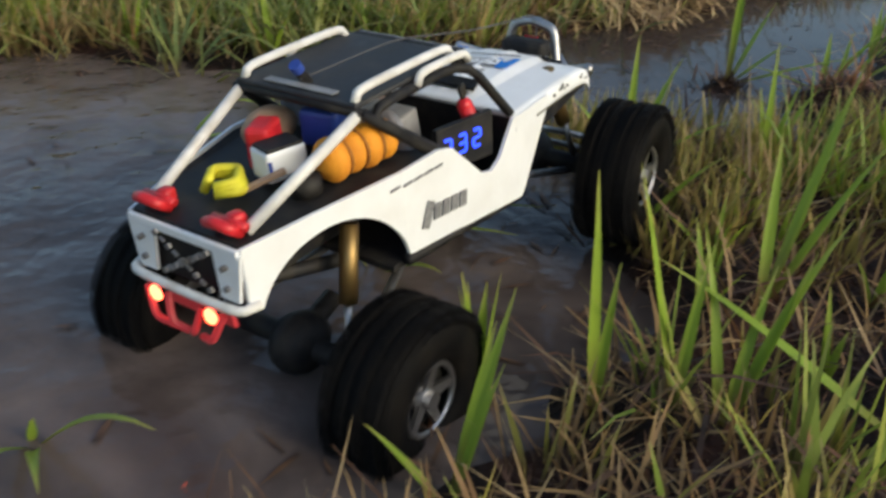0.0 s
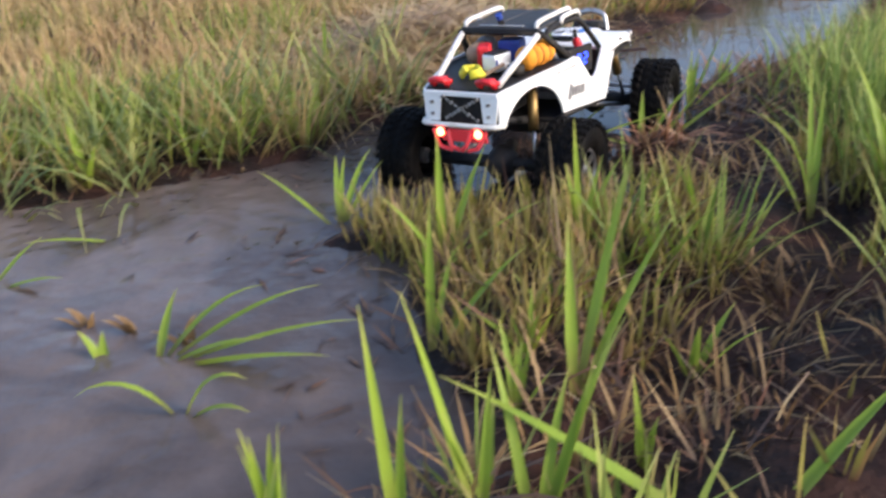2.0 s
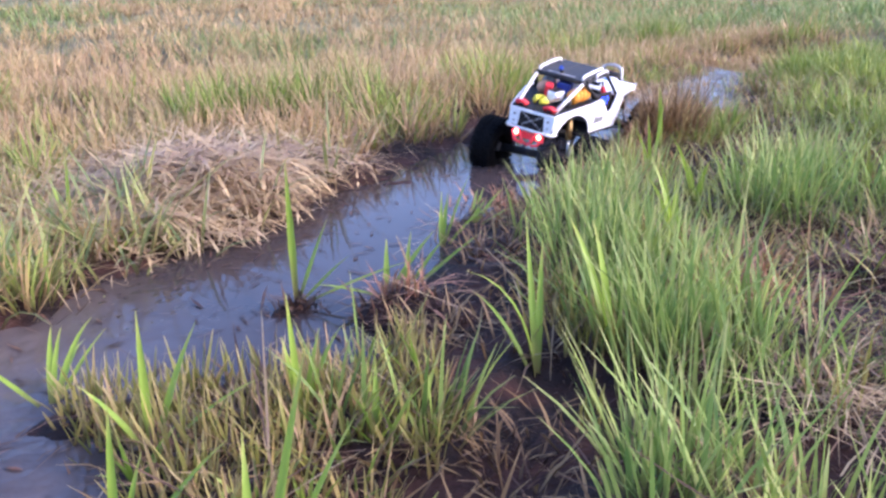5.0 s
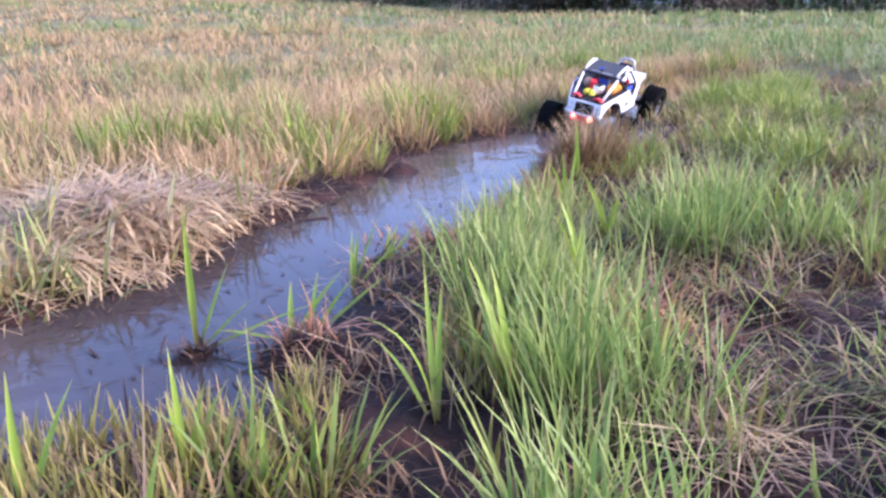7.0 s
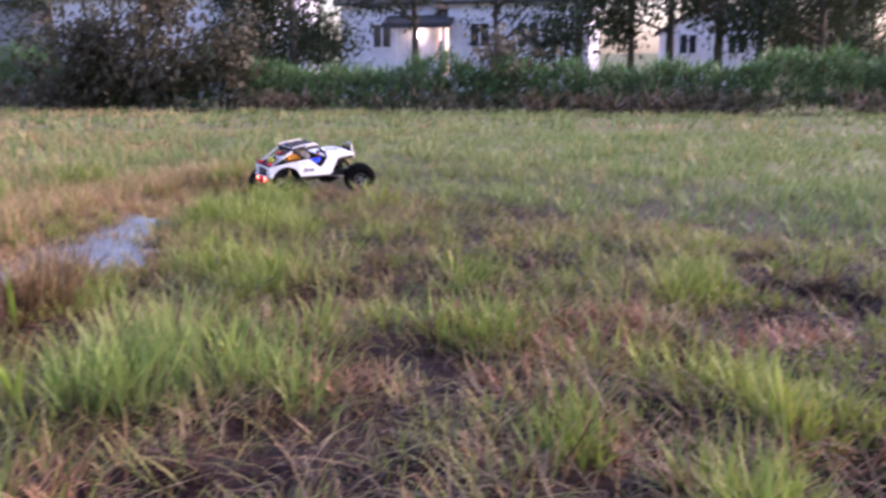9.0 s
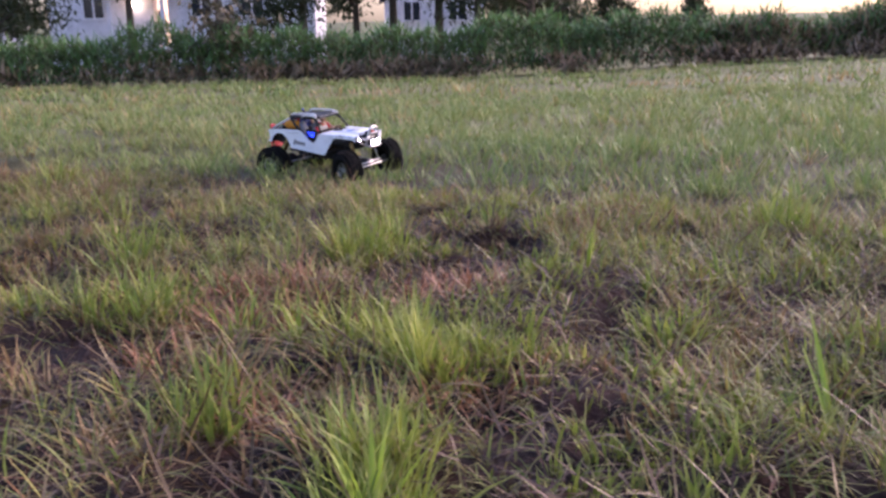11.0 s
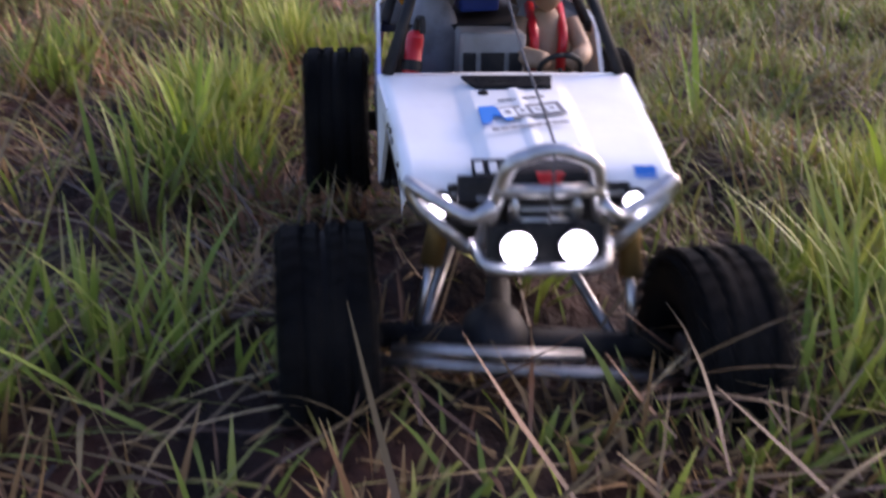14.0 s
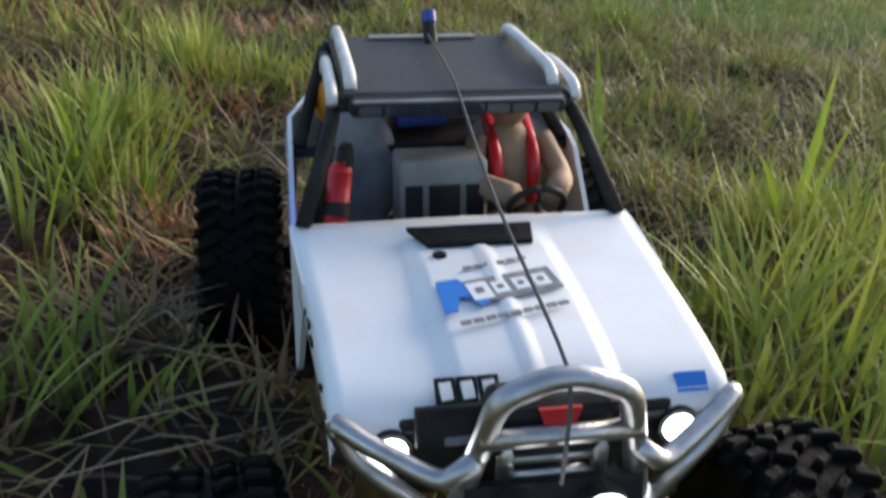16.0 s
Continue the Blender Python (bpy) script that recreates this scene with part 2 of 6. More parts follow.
# churned and clouded where the toy set off, still farther on, rippled again at the end
wsplit, wspan, wramp, wcloud = wn.nodes.new("ShaderNodeSeparateXYZ"), wn.nodes.new("ShaderNodeMapRange"), wn.nodes.new("ShaderNodeValToRGB"), wn.nodes.new("ShaderNodeValToRGB")
wspan.inputs["From Min"].default_value, wspan.inputs["From Max"].default_value = -1.0, 2.2
for ramp, stops in ((wramp, ((0.0, 0.46), (0.34, 0.42), (0.42, 0.05), (0.62, 0.02), (0.74, 0.2), (1.0, 0.3))), (wcloud, ((0.0, 1.0), (0.29, 1.0), (0.41, 0.05), (0.6, 0.1), (0.72, 0.55), (1.0, 0.6)))):
    els = ramp.color_ramp.elements
    while len(els) < len(stops):
        els.new(0.5)
    for el, (at, g) in zip(els, stops):
        el.position, el.color = at, (g, g, g, 1)
wcol, wclear, wbrown, wnoise = wn.nodes.new("ShaderNodeMix"), wn.nodes.new("ShaderNodeRGB"), wn.nodes.new("ShaderNodeValToRGB"), wn.nodes.new("ShaderNodeTexNoise")
wcol.data_type = "RGBA"
wclear.outputs[0].default_value = (0.045, 0.036, 0.034, 1)
wnoise.inputs["Scale"].default_value, wnoise.inputs["Detail"].default_value, wnoise.inputs["Distortion"].default_value = 5.0, 5, 1.5
wbrown.color_ramp.elements[0].position, wbrown.color_ramp.elements[0].color = 0.3, (0.075, 0.058, 0.052, 1)
wbrown.color_ramp.elements[1].position, wbrown.color_ramp.elements[1].color = 0.7, (0.16, 0.128, 0.115, 1)
wn.links.new(wco.outputs["Object"], wsplit.inputs[0])
wn.links.new(wco.outputs["Object"], wnoise.inputs["Vector"])
wn.links.new(wsplit.outputs["X"], wspan.inputs["Value"])
for ramp in (wramp, wcloud):
    wn.links.new(wspan.outputs["Result"], ramp.inputs[0])
wn.links.new(wramp.outputs[0], wbump.inputs["Strength"])
wn.links.new(wnoise.outputs["Fac"], wbrown.inputs[0])
wn.links.new(wcloud.outputs[0], wcol.inputs["Factor"])
wn.links.new(wclear.outputs[0], wcol.inputs[6])
wn.links.new(wbrown.outputs[0], wcol.inputs[7])
wn.links.new(wcol.outputs[2], wb.inputs["Base Color"])
for w in (w1, w2):
    wn.links.new(wco.outputs["Object"], w.inputs["Vector"])
wn.links.new(w2.outputs["Fac"], wm.inputs[0])
wn.links.new(w1.outputs["Fac"], wm.inputs[2])
wn.links.new(wm.outputs[0], wbump.inputs["Height"])
wn.links.new(wbump.outputs["Normal"], wb.inputs["Normal"])


# ---- mesh helpers ----
def part(name, bm, mat, parent=None, label="", smooth=False):
    me = bpy.data.meshes.new(name)
    bmesh.ops.recalc_face_normals(bm, faces=bm.faces)
    bm.to_mesh(me)
    bm.free()
    me.materials.append(mat)
    if smooth:
        me.shade_smooth()
    ob = new(name, me)
    if parent is not None:
        ob.parent = parent
    return tagged(ob, label)


def box(bm, c, size, rot=(0, 0, 0), bevel=0.0):
    r = bmesh.ops.create_cube(bm, size=1, matrix=pose(*c, *rot) @ Matrix.Diagonal((*size, 1)))
    if bevel:
        es = list({e for v in r["verts"] for e in v.link_edges})
        bmesh.ops.bevel(bm, geom=es, offset=bevel, segments=2, affect="EDGES", profile=0.5)
    return bm


def cyl(bm, a, b, r0, r1=None, n=12):
    a, b = Vector(a), Vector(b)
    m = Matrix.Translation((a + b) / 2) @ (b - a).to_track_quat("Z", "Y").to_matrix().to_4x4()
    bmesh.ops.create_cone(bm, cap_ends=True, segments=n, radius1=r0, radius2=r0 if r1 is None else r1, depth=(b - a).length, matrix=m)
    return bm


def ball(bm, c, r, scale=(1, 1, 1), rot=(0, 0, 0), n=12):
    bmesh.ops.create_uvsphere(bm, u_segments=n, v_segments=max(6, n * 2 // 3), radius=r, matrix=pose(*c, *rot) @ Matrix.Diagonal((*scale, 1)))
    return bm


def rounded(pts, steps=3):
    """Corner cutting for a tube's line."""
    pts = [Vector(p) for p in pts]
    out = [pts[0]]
    for a, b, c in zip(pts, pts[1:], pts[2:]):
        u, v = b + (a - b) * 0.28, b + (c - b) * 0.28
        for i in range(steps + 1):
            k = i / steps
            out.append(u * (1 - k) ** 2 + b * 2 * k * (1 - k) + v * k * k)
    return out + [pts[-1]]


def tube(bm, pts, r, n=8, bend=True):
    pts = rounded(pts) if bend and len(pts) > 2 else [Vector(p) for p in pts]
    rings, prev = [], None
    for i, p in enumerate(pts):
        d = (pts[min(i + 1, len(pts) - 1)] - pts[max(i - 1, 0)]).normalized()
        side = d.orthogonal().normalized() if prev is None else (prev - d * prev.dot(d)).normalized()
        prev = side
        up = d.cross(side)
        rings.append([bm.verts.new(p + (side * math.cos(2 * math.pi * k / n) + up * math.sin(2 * math.pi * k / n)) * r) for k in range(n)])
    for a, b in zip(rings, rings[1:]):
        for k in range(n):
            bm.faces.new((a[k], a[(k + 1) % n], b[(k + 1) % n], b[k]))
    bm.faces.new(rings[0]), bm.faces.new(rings[-1])
    return bm


def plate(bm, outline, offset):
    """A flat outline of places, made solid by the offset."""
    a = [bm.verts.new(p) for p in outline]
    b = [bm.verts.new(Vector(p) + Vector(offset)) for p in outline]
    bm.faces.new(a), bm.faces.new(b[::-1])
    for i in range(len(a)):
        j = (i + 1) % len(a)
        bm.faces.new((a[i], b[i], b[j], a[j]))
    return bm


def sheet(name, verts, quads, along, mat, label, category, kind="stuff"):
    """One mesh out of arrays of corners and four-cornered faces."""
    me = bpy.data.meshes.new(name)
    me.vertices.add(len(verts))
    me.vertices.foreach_set("co", np.ascontiguousarray(verts, np.float32).ravel())
    me.loops.add(quads.size)
    me.loops.foreach_set("vertex_index", quads.astype(np.int32).ravel())
    me.polygons.add(len(quads))
    me.polygons.foreach_set("loop_start", np.arange(0, quads.size, 4, dtype=np.int32))
    me.update(calc_edges=True)
    if along is not None:
        me.attributes.new("along", "FLOAT", "POINT").data.foreach_set("value", along.astype(np.float32).ravel())
    me.materials.append(mat)
    me.shade_smooth()
    return tagged(new(name, me), label, category, kind=kind)


# ---- the lie of the land ----
WEST_BANK = [(-1.5, 1.15), (-0.78, 1.46), (-0.5, 1.42), (-0.3, 1.47), (-0.1, 1.5), (0.07, 1.54), (0.15, 1.68), (0.28, 1.76), (0.42, 1.82), (0.55, 1.93), (0.65, 2.09), (0.76, 2.16),
             (0.9, 2.22), (1.04, 2.34), (1.17, 2.53), (1.32, 2.66), (1.5, 2.76), (1.72, 2.83), (1.95, 2.88), (2.1, 2.95)]
EAST_BANK = [(2.18, 2.9), (2.1, 2.75), (1.95, 2.59), (1.74, 2.47), (1.6, 2.36), (1.44, 2.24), (1.28, 2.12), (1.14, 2.02), (0.98, 1.92), (0.84, 1.8), (0.72, 1.68), (0.66, 1.52), (0.65, 1.36),
             (0.59, 1.27), (0.5, 1.22), (0.34, 1.21), (0.2, 1.26), (0.08, 1.28), (0.07, 1.2), (0.12, 1.08), (0.15, 0.98), (0.18, 0.88), (0.18, 0.76), (0.12, 0.68), (0.04, 0.58), (-0.04, 0.5), (-0.2, 0.42), (-0.6, 0.2), (-1.6, 0.4)]
SOD = [(0.6, 1.36, 0.06), (0.46, 1.45, 0.03)]
POOL = np.array(WEST_BANK + EAST_BANK)
FAR_WAY = (math.sin(radians(62)), math.cos(radians(62)))


def vnoise(x, y, scale, seed):
    """Smooth noise from 0 to 1 on arrays."""
    x, y = np.asarray(x) / scale + 1000.3 + seed * 17.7, np.asarray(y) / scale + 1000.7 + seed * 9.1
    i, j = np.floor(x).astype(np.int64), np.floor(y).astype(np.int64)
    u, v = x - i, y - j
    u, v = u * u * (3 - 2 * u), v * v * (3 - 2 * v)

    def h(a, b):
        k = (a * 374761393 + b * 668265263 + seed * 974634777) & 0xFFFFFFFF
        k = ((k ^ (k >> 13)) * 1274126177) & 0xFFFFFFFF
        return ((k ^ (k >> 16)) & 0xFFFF) / 65535.0
    return (h(i, j) * (1 - u) + h(i + 1, j) * u) * (1 - v) + (h(i, j + 1) * (1 - u) + h(i + 1, j + 1) * u) * v


def pool_distance(x, y):
    """Metres to the pool's rim, negative in the pool."""
    x, y = np.asarray(x, float), np.asarray(y, float)
    best, inside = np.full(x.shape, 1e9), np.zeros(x.shape, bool)
    for (ax, ay), (bx, by) in zip(POOL, np.roll(POOL, -1, 0)):
        dx, dy = bx - ax, by - ay
        k = np.clip(((x - ax) * dx + (y - ay) * dy) / (dx * dx + dy * dy), 0, 1)
        best = np.minimum(best, np.hypot(x - ax - k * dx, y - ay - k * dy))
        cross = (ay > y) != (by > y)
        inside ^= cross & (x < dx * (y - ay) / (dy if dy else 1e-9) + ax)
    wob = (vnoise(x, y, 0.08, 5) - 0.5) * 0.07 + (vnoise(x, y, 0.25, 6) - 0.5) * 0.07
    best = np.where(inside, -best, best) + wob
    for sx, sy, r in SOD:  # torn sods by the rim
        best = np.maximum(best, r - np.hypot((x - sx) / 1.25, y - sy) + wob)
    return best


def pits(x, y):
    """Hoof-sized holes between the tussocks."""
    return np.clip((vnoise(x, y, 0.14, 31) - 0.58) / 0.1, 0, 1) * (1 - spot(x, y, 0.42, 2.25, 0.5, 0.5)) * np.clip((0.75 + 1.02 * x - y) / 0.3, 0.15, 1)


def spot(x, y, cx, cy, rx, ry):
    return np.exp(-(((x - cx) / rx) ** 2 + ((y - cy) / ry) ** 2))


HOLES = [(1.73, 1.43), (1.75, 1.22), (1.95, 0.98), (1.86, 0.62), (2.09, 2.5), (1.95, 0.37), (1.47, 0.56), (1.72, 0.8), (1.83, 0.68), (1.24, 1.36), (1.32, 1.34), (1.2, 0.98),
         (1.08, 0.8), (1.71, 1.57), (1.34, 1.02), (2.05, 2.68), (2.06, 2.32), (0.68, 0.95), (0.5, 0.84), (1.4, 0.42), (1.62, 1.08), (1.5, 0.86), (1.62, 0.62), (1.5, 1.2), (1.38, 0.66), (1.9, 1.25), (1.44, 0.24), (1.3, 0.3), (1.52, -0.16), (1.5, 0.1), (1.58, 0.52), (1.34, 0.44), (1.66, -0.06), (2.3, 1.5), (2.0, 1.6), (2.4, 0.3)]


def holes(x, y):
    """Trodden holes of bare, dark mud."""
    return np.clip(sum(spot(x + 0.06 * (vnoise(x, y, 0.06, 44) - 0.5), y, hx, hy, 0.085, 0.06) for hx, hy in HOLES) * 1.3, 0, 1)


def mudflat(x, y):
    """The churned strip between the pool and the lush grass."""
    return np.clip(spot(x, y, 0.64, 1.04, 0.1, 0.2) + spot(x, y, 0.71, 1.36, 0.1, 0.2) + 0.9 * spot(x, y, 0.98, 1.78, 0.16, 0.12) + 0.9 * spot(x, y, 0.5, 0.75, 0.17, 0.15) + 0.8 * spot(x, y, 0.44, 0.6, 0.12, 0.1), 0, 1)


def line_distance(x, y, pts):
    best = np.full(np.shape(x), 1e9)
    for (ax, ay), (bx, by) in zip(pts, pts[1:]):
        dx, dy = bx - ax, by - ay
        k = np.clip(((x - ax) * dx + (y - ay) * dy) / (dx * dx + dy * dy + 1e-12), 0, 1)
        best = np.minimum(best, np.hypot(x - ax - k * dx, y - ay - k * dy))
    return best


RUT = [(2.0, 2.8), (2.6, 3.22), (3.0, 3.42), (3.2, 3.56), (3.5, 3.42)]
WATER_LEVEL = -0.018


def land(x, y):
    """The ground's height."""
    x, y = np.asarray(x, float), np.asarray(y, float)
    s = x * FAR_WAY[0] + y * FAR_WAY[1]
    z = (vnoise(x, y, 0.22, 1) - 0.5) * 0.035 + (vnoise(x, y, 0.07, 2) - 0.5) * 0.02 + (vnoise(x, y, 1.1, 3) - 0.5) * 0.03
    across = y * FAR_WAY[0] - x * FAR_WAY[1]
    z = z - 0.040 * (1 - 0.45 * np.clip((-across - 2) / 10, 0, 1)) * np.maximum(0, np.minimum(s, 60) - 3.4) * np.clip((np.degrees(np.arctan2(x, y)) - 4) / 20, 0, 1)
    near = (np.abs(x) < 5) & (np.abs(y) < 5)
    d = np.where(near, pool_distance(x, y), 9.0)
    z = z * np.clip((d + 0.1) / 0.2, 0.3, 1) + np.interp(d, [-0.2, -0.03, 0.03, 0.12, 0.3], [-0.11, -0.055, -0.02, 0.0, 0.012])
    z = z + np.where(d < 0.02, 0.1 * (0.7 * spot(x, y, 0.82, 2.12, 0.24, 0.16) + 0.6 * spot(x, y, 0.62, 1.5, 0.08, 0.16) + 0.7 * spot(x, y, 1.2, 2.5, 0.15, 0.12)) * vnoise(x, y, 0.06, 46), 0)
    z = z + 0.03 * np.exp(-(((x - 0.42) / 0.38) ** 2 + ((y - 2.3) / 0.34) ** 2)) * (d > 0)
    for sx, sy, r in SOD:
        z = z + 0.022 * spot(x, y, sx, sy, r * 1.3, r)
    z = z - np.where(near & (d > 0.05), 0.035 * pits(x, y) + 0.04 * holes(x, y), 0)
    rut = line_distance(x, y, RUT)
    z = np.where(near & (d > 0.05) & (rut > 0.3), np.maximum(z, WATER_LEVEL + 0.006), z)
    return z - 0.045 * np.exp(-(rut / 0.2) ** 2)


def grid_sheet(xs, ys):
    gx, gy = np.meshgrid(xs, ys, indexing="ij")
    v = np.stack([gx, gy, land(gx, gy)], -1).reshape(-1, 3)
    i = np.arange(len(xs) * len(ys)).reshape(len(xs), len(ys))
    q = np.stack([i[:-1, :-1], i[1:, :-1], i[1:, 1:], i[:-1, 1:]], -1).reshape(-1, 4)
    return v, q


def spaced(lo, a, b, hi, fine, coarse):
    return np.concatenate([-np.geomspace(-lo, -a + 1e-6, coarse)[:-1] if a < 0 else np.linspace(lo, a, coarse)[:-1], np.arange(a, b, fine), np.geomspace(b, hi, coarse)])


gv, gq = grid_sheet(spaced(-1500, -1.6, 3.6, 1500, 0.03, 42), spaced(-1500, -1.3, 3.9, 1500, 0.03, 42))
sheet("ground", gv, gq, None, MUD, "dark wet mud of a boggy meadow with matted roots", "ground", "structure")

bm = bmesh.new()
bm.faces.new([bm.verts.new((x, y, WATER_LEVEL)) for x, y in ((-2.2, -0.1), (2.6, -0.1), (2.6, 3.5), (-2.2, 3.5))])
tagged(part("water", bm, WATER), "brown standing water in a muddy rut, reflecting the evening sky", "water", kind="structure")
CAR_ROWS = [  # seconds, x, y, z, heading, nose up, lean to its left
    (0.0, -0.023, 0.806, -0.040, 55.3, 4.3, -2.2),
    (0.5, 0.064, 0.963, -0.016, 61.3, 5.3, -0.4),
    (1.0, 0.190, 1.182, -0.053, 53.0, -1.8, -12.1),
    (1.5, 0.306, 1.286, -0.038, 50.4, -2.6, -5.0),
    (2.0, 0.456, 1.499, -0.054, 51.9, 0.4, -1.2),
    (2.5, 0.625, 1.673, -0.051, 49.0, -2.9, -0.8),
    (3.0, 0.800, 1.828, -0.082, 47.0, -2.3, 5.4),
    (3.5, 0.969, 1.964, -0.054, 39.1, 3.8, -1.7),
    (4.7, 1.290, 2.200, -0.045, 38.5, 3.0, 8.0),
    (6.0, 1.694, 2.653, -0.053, 38.8, 2.5, 17.9),
    (6.5, 1.996, 2.892, -0.089, 37.9, 1.3, 19.0),
    (7.0, 2.151, 2.985, -0.061, 39.8, 8.5, 13.6),
    (7.5, 2.425, 3.230, -0.075, 42.1, -1.0, 9.3),
    (8.0, 2.721, 3.426, -0.091, 33.6, 0.6, 2.0),
    (8.5, 3.168, 3.597, -0.092, 15.4, 2.8, 3.5),
    (9.0, 3.574, 3.389, -0.055, -7.8, 6.5, 5.9),
    (9.5, 3.990, 2.860, -0.055, -50.0, 3.0, 1.5),
    (10.7, 4.000, 2.000, -0.050, -95.0, 1.0, 3.0),
    (12.0, 3.582, 1.268, -0.019, -120.2, -2.5, 5.3),
    (12.5, 3.053, 0.857, -0.009, -145.9, -3.1, 9.0),
    (13.0, 2.524, 0.557, -0.014, -148.4, -2.7, 6.0),
    (13.5, 2.036, 0.296, 0.000, -150.7, -3.8, 5.8),
    (14.0, 1.521, 0.001, 0.005, -151.9, -4.4, 2.9),
    (14.5, 1.341, -0.106, -0.008, -152.4, -1.7, 6.2),
    (14.9, 1.341, -0.106, -0.008, -152.4, -1.7, 6.2),
    (16.0, 1.341, -0.106, -0.008, -152.4, -1.7, 6.2),
]

# ---- grass ----
rng = np.random.default_rng(7)
DRIVEN = [(r[1], r[2]) for r in CAR_ROWS]
PARKED = [(1.55, 0.01), (1.0, -0.27)]


def blades(base, az, length, width, lean, curl, rows=3, lift=0.0):
    """Bent leaf blades as strips: returns corners, faces and the way along each blade."""
    n = len(az)
    k = np.linspace(0, 1, rows)[None, :]
    ang = lean[:, None] + curl[:, None] * k
    step = length[:, None] / (rows - 1)
    out = np.concatenate([np.zeros((n, 1)), np.cumsum(np.sin(ang[:, 1:]) * step, 1)], 1)
    up = np.concatenate([np.zeros((n, 1)), np.cumsum(np.cos(ang[:, 1:]) * step, 1)], 1) + lift
    half = width[:, None] / 2 * np.clip(1.05 - k ** 2.2, 0.08, 1) * np.where(k == 0, 0.7, 1)
    cx, cy = np.cos(az)[:, None], np.sin(az)[:, None]
    twist = rng.uniform(-0.9, 0.9, n)[:, None]
    sx, sy = -cy * np.cos(twist) + cx * np.sin(twist), cx * np.cos(twist) + cy * np.sin(twist)
    px, py, pz = base[:, :1] + cx * out, base[:, 1:2] + cy * out, base[:, 2:3] + up
    left = np.stack([px - sx * half, py - sy * half, pz], -1)
    right = np.stack([px + sx * half, py + sy * half, pz], -1)
    v = np.stack([left, right], 2).reshape(-1, 3)
    b = (np.arange(n) * rows * 2)[:, None, None] + (np.arange(rows - 1) * 2)[None, :, None]
    q = (b + np.array([0, 1, 3, 2])[None, None, :]).reshape(-1, 4)
    return v, q, np.repeat(np.broadcast_to(k, (n, rows)).reshape(-1), 2)


def tufts(cx, cy, count, spread, length, width, lean, curl, rows=3, corridor=True, sink=0.008):
    """Tufts of blades about the given centres. length, width, lean: (least, most); length may be scaled per tuft by a third entry."""
    n = len(cx)
    scale = length[2] if len(length) > 2 else np.ones(n)
    num = np.maximum(1, rng.poisson(count, n))
    idx = np.repeat(np.arange(n), num)
    m = len(idx)
    a, r = rng.uniform(0, 2 * np.pi, m), spread * np.sqrt(rng.uniform(0, 1, m))
    x, y = cx[idx] + np.cos(a) * r, cy[idx] + np.sin(a) * r
    ln = rng.uniform(length[0], length[1], m) * scale[idx]
    if corridor:
        ln = np.where(line_distance(x, y, DRIVEN) < 0.18, np.minimum(ln, rng.uniform(0.035, 0.08, m)), ln)
        ln = np.where(line_distance(x, y, PARKED) < 0.19, np.minimum(ln, rng.uniform(0.04, 0.09, m)), ln)
    wind = rng.uniform(0, 2 * np.pi, n)
    az = np.where(rng.uniform(0, 1, m) < 0.65, a, wind[idx] + rng.normal(0, 0.5, m))
    return blades(np.stack([x, y, land(x, y) - sink], -1), az, ln, rng.uniform(width[0], width[1], m), rng.uniform(lean[0], lean[1], m) * (0.4 + r / spread), rng.uniform(curl[0], curl[1], m), rows)


def join(parts):
    vs, qs, ks, off = [], [], [], 0
    for v, q, k in parts:
        vs.append(v), qs.append(q + off), ks.append(k)
        off += len(v)
    return np.concatenate(vs), np.concatenate(qs), np.concatenate(ks)


# close meadow, in tufts
N = 20000
x, y = rng.uniform(-1.6, 3.6, N), rng.uniform(-0.9, 4.2, N)
d = pool_distance(x, y)
keep = (d > 0.03 + 0.07 * vnoise(x, y, 0.2, 15) + 0.08 * spot(x, y, 0.85, 2.4, 0.25, 0.2) + 0.1 * spot(x, y, 2.2, 2.7, 0.15, 0.15) + 0.1 * spot(x, y, 0.72, 1.4, 0.1, 0.15)) & (np.hypot(x - 0.3, y - 0.0) > 0.22)
x, y, d = x[keep], y[keep], d[keep]
lush = np.clip(1.15 * spot(x, y, 0.9, 1.0, 0.15, 0.2) + 1.0 * spot(x, y, 0.93, 1.32, 0.11, 0.17) + 0.95 * spot(x, y, 1.5, 1.54, 0.15, 0.12) + 0.5 * spot(x, y, 2.02, 1.9, 0.13, 0.12) + 0.5 * spot(x, y, 1.9, 1.5, 0.13, 0.12)
               + 0.9 * spot(x, y, 2.22, 0.6, 0.14, 0.07) + 0.9 * spot(x, y, 1.76, 0.74, 0.12, 0.07) + 0.9 * spot(x, y, 1.6, 0.38, 0.09, 0.07) + 0.9 * spot(x, y, 2.06, 0.46, 0.16, 0.1)
               + 0.8 * spot(x, y, 1.84, -0.36, 0.16, 0.14) + 0.8 * spot(x, y, 1.62, -0.3, 0.12, 0.09) + 0.8 * spot(x, y, 1.46, -0.34, 0.1, 0.08) + 0.7 * spot(x, y, 1.45, -0.52, 0.2, 0.14) + 0.75 * spot(x, y, -0.3, 1.72, 0.55, 0.16) + 0.15 * spot(x, y, 2.6, 3.0, 0.5, 0.4)
               + 0.75 * (vnoise(x, y, 0.24, 11) > np.where(y > 1.45 + 0.62 * x, 0.78, np.where((x > 0.9) & (y < 0.9), 0.9, 0.7))), 0, 1.2)
pile = spot(x, y, 0.38, 2.15, 0.4, 0.38)
west = (y > 1.45 + 0.62 * x) & (d > 0)
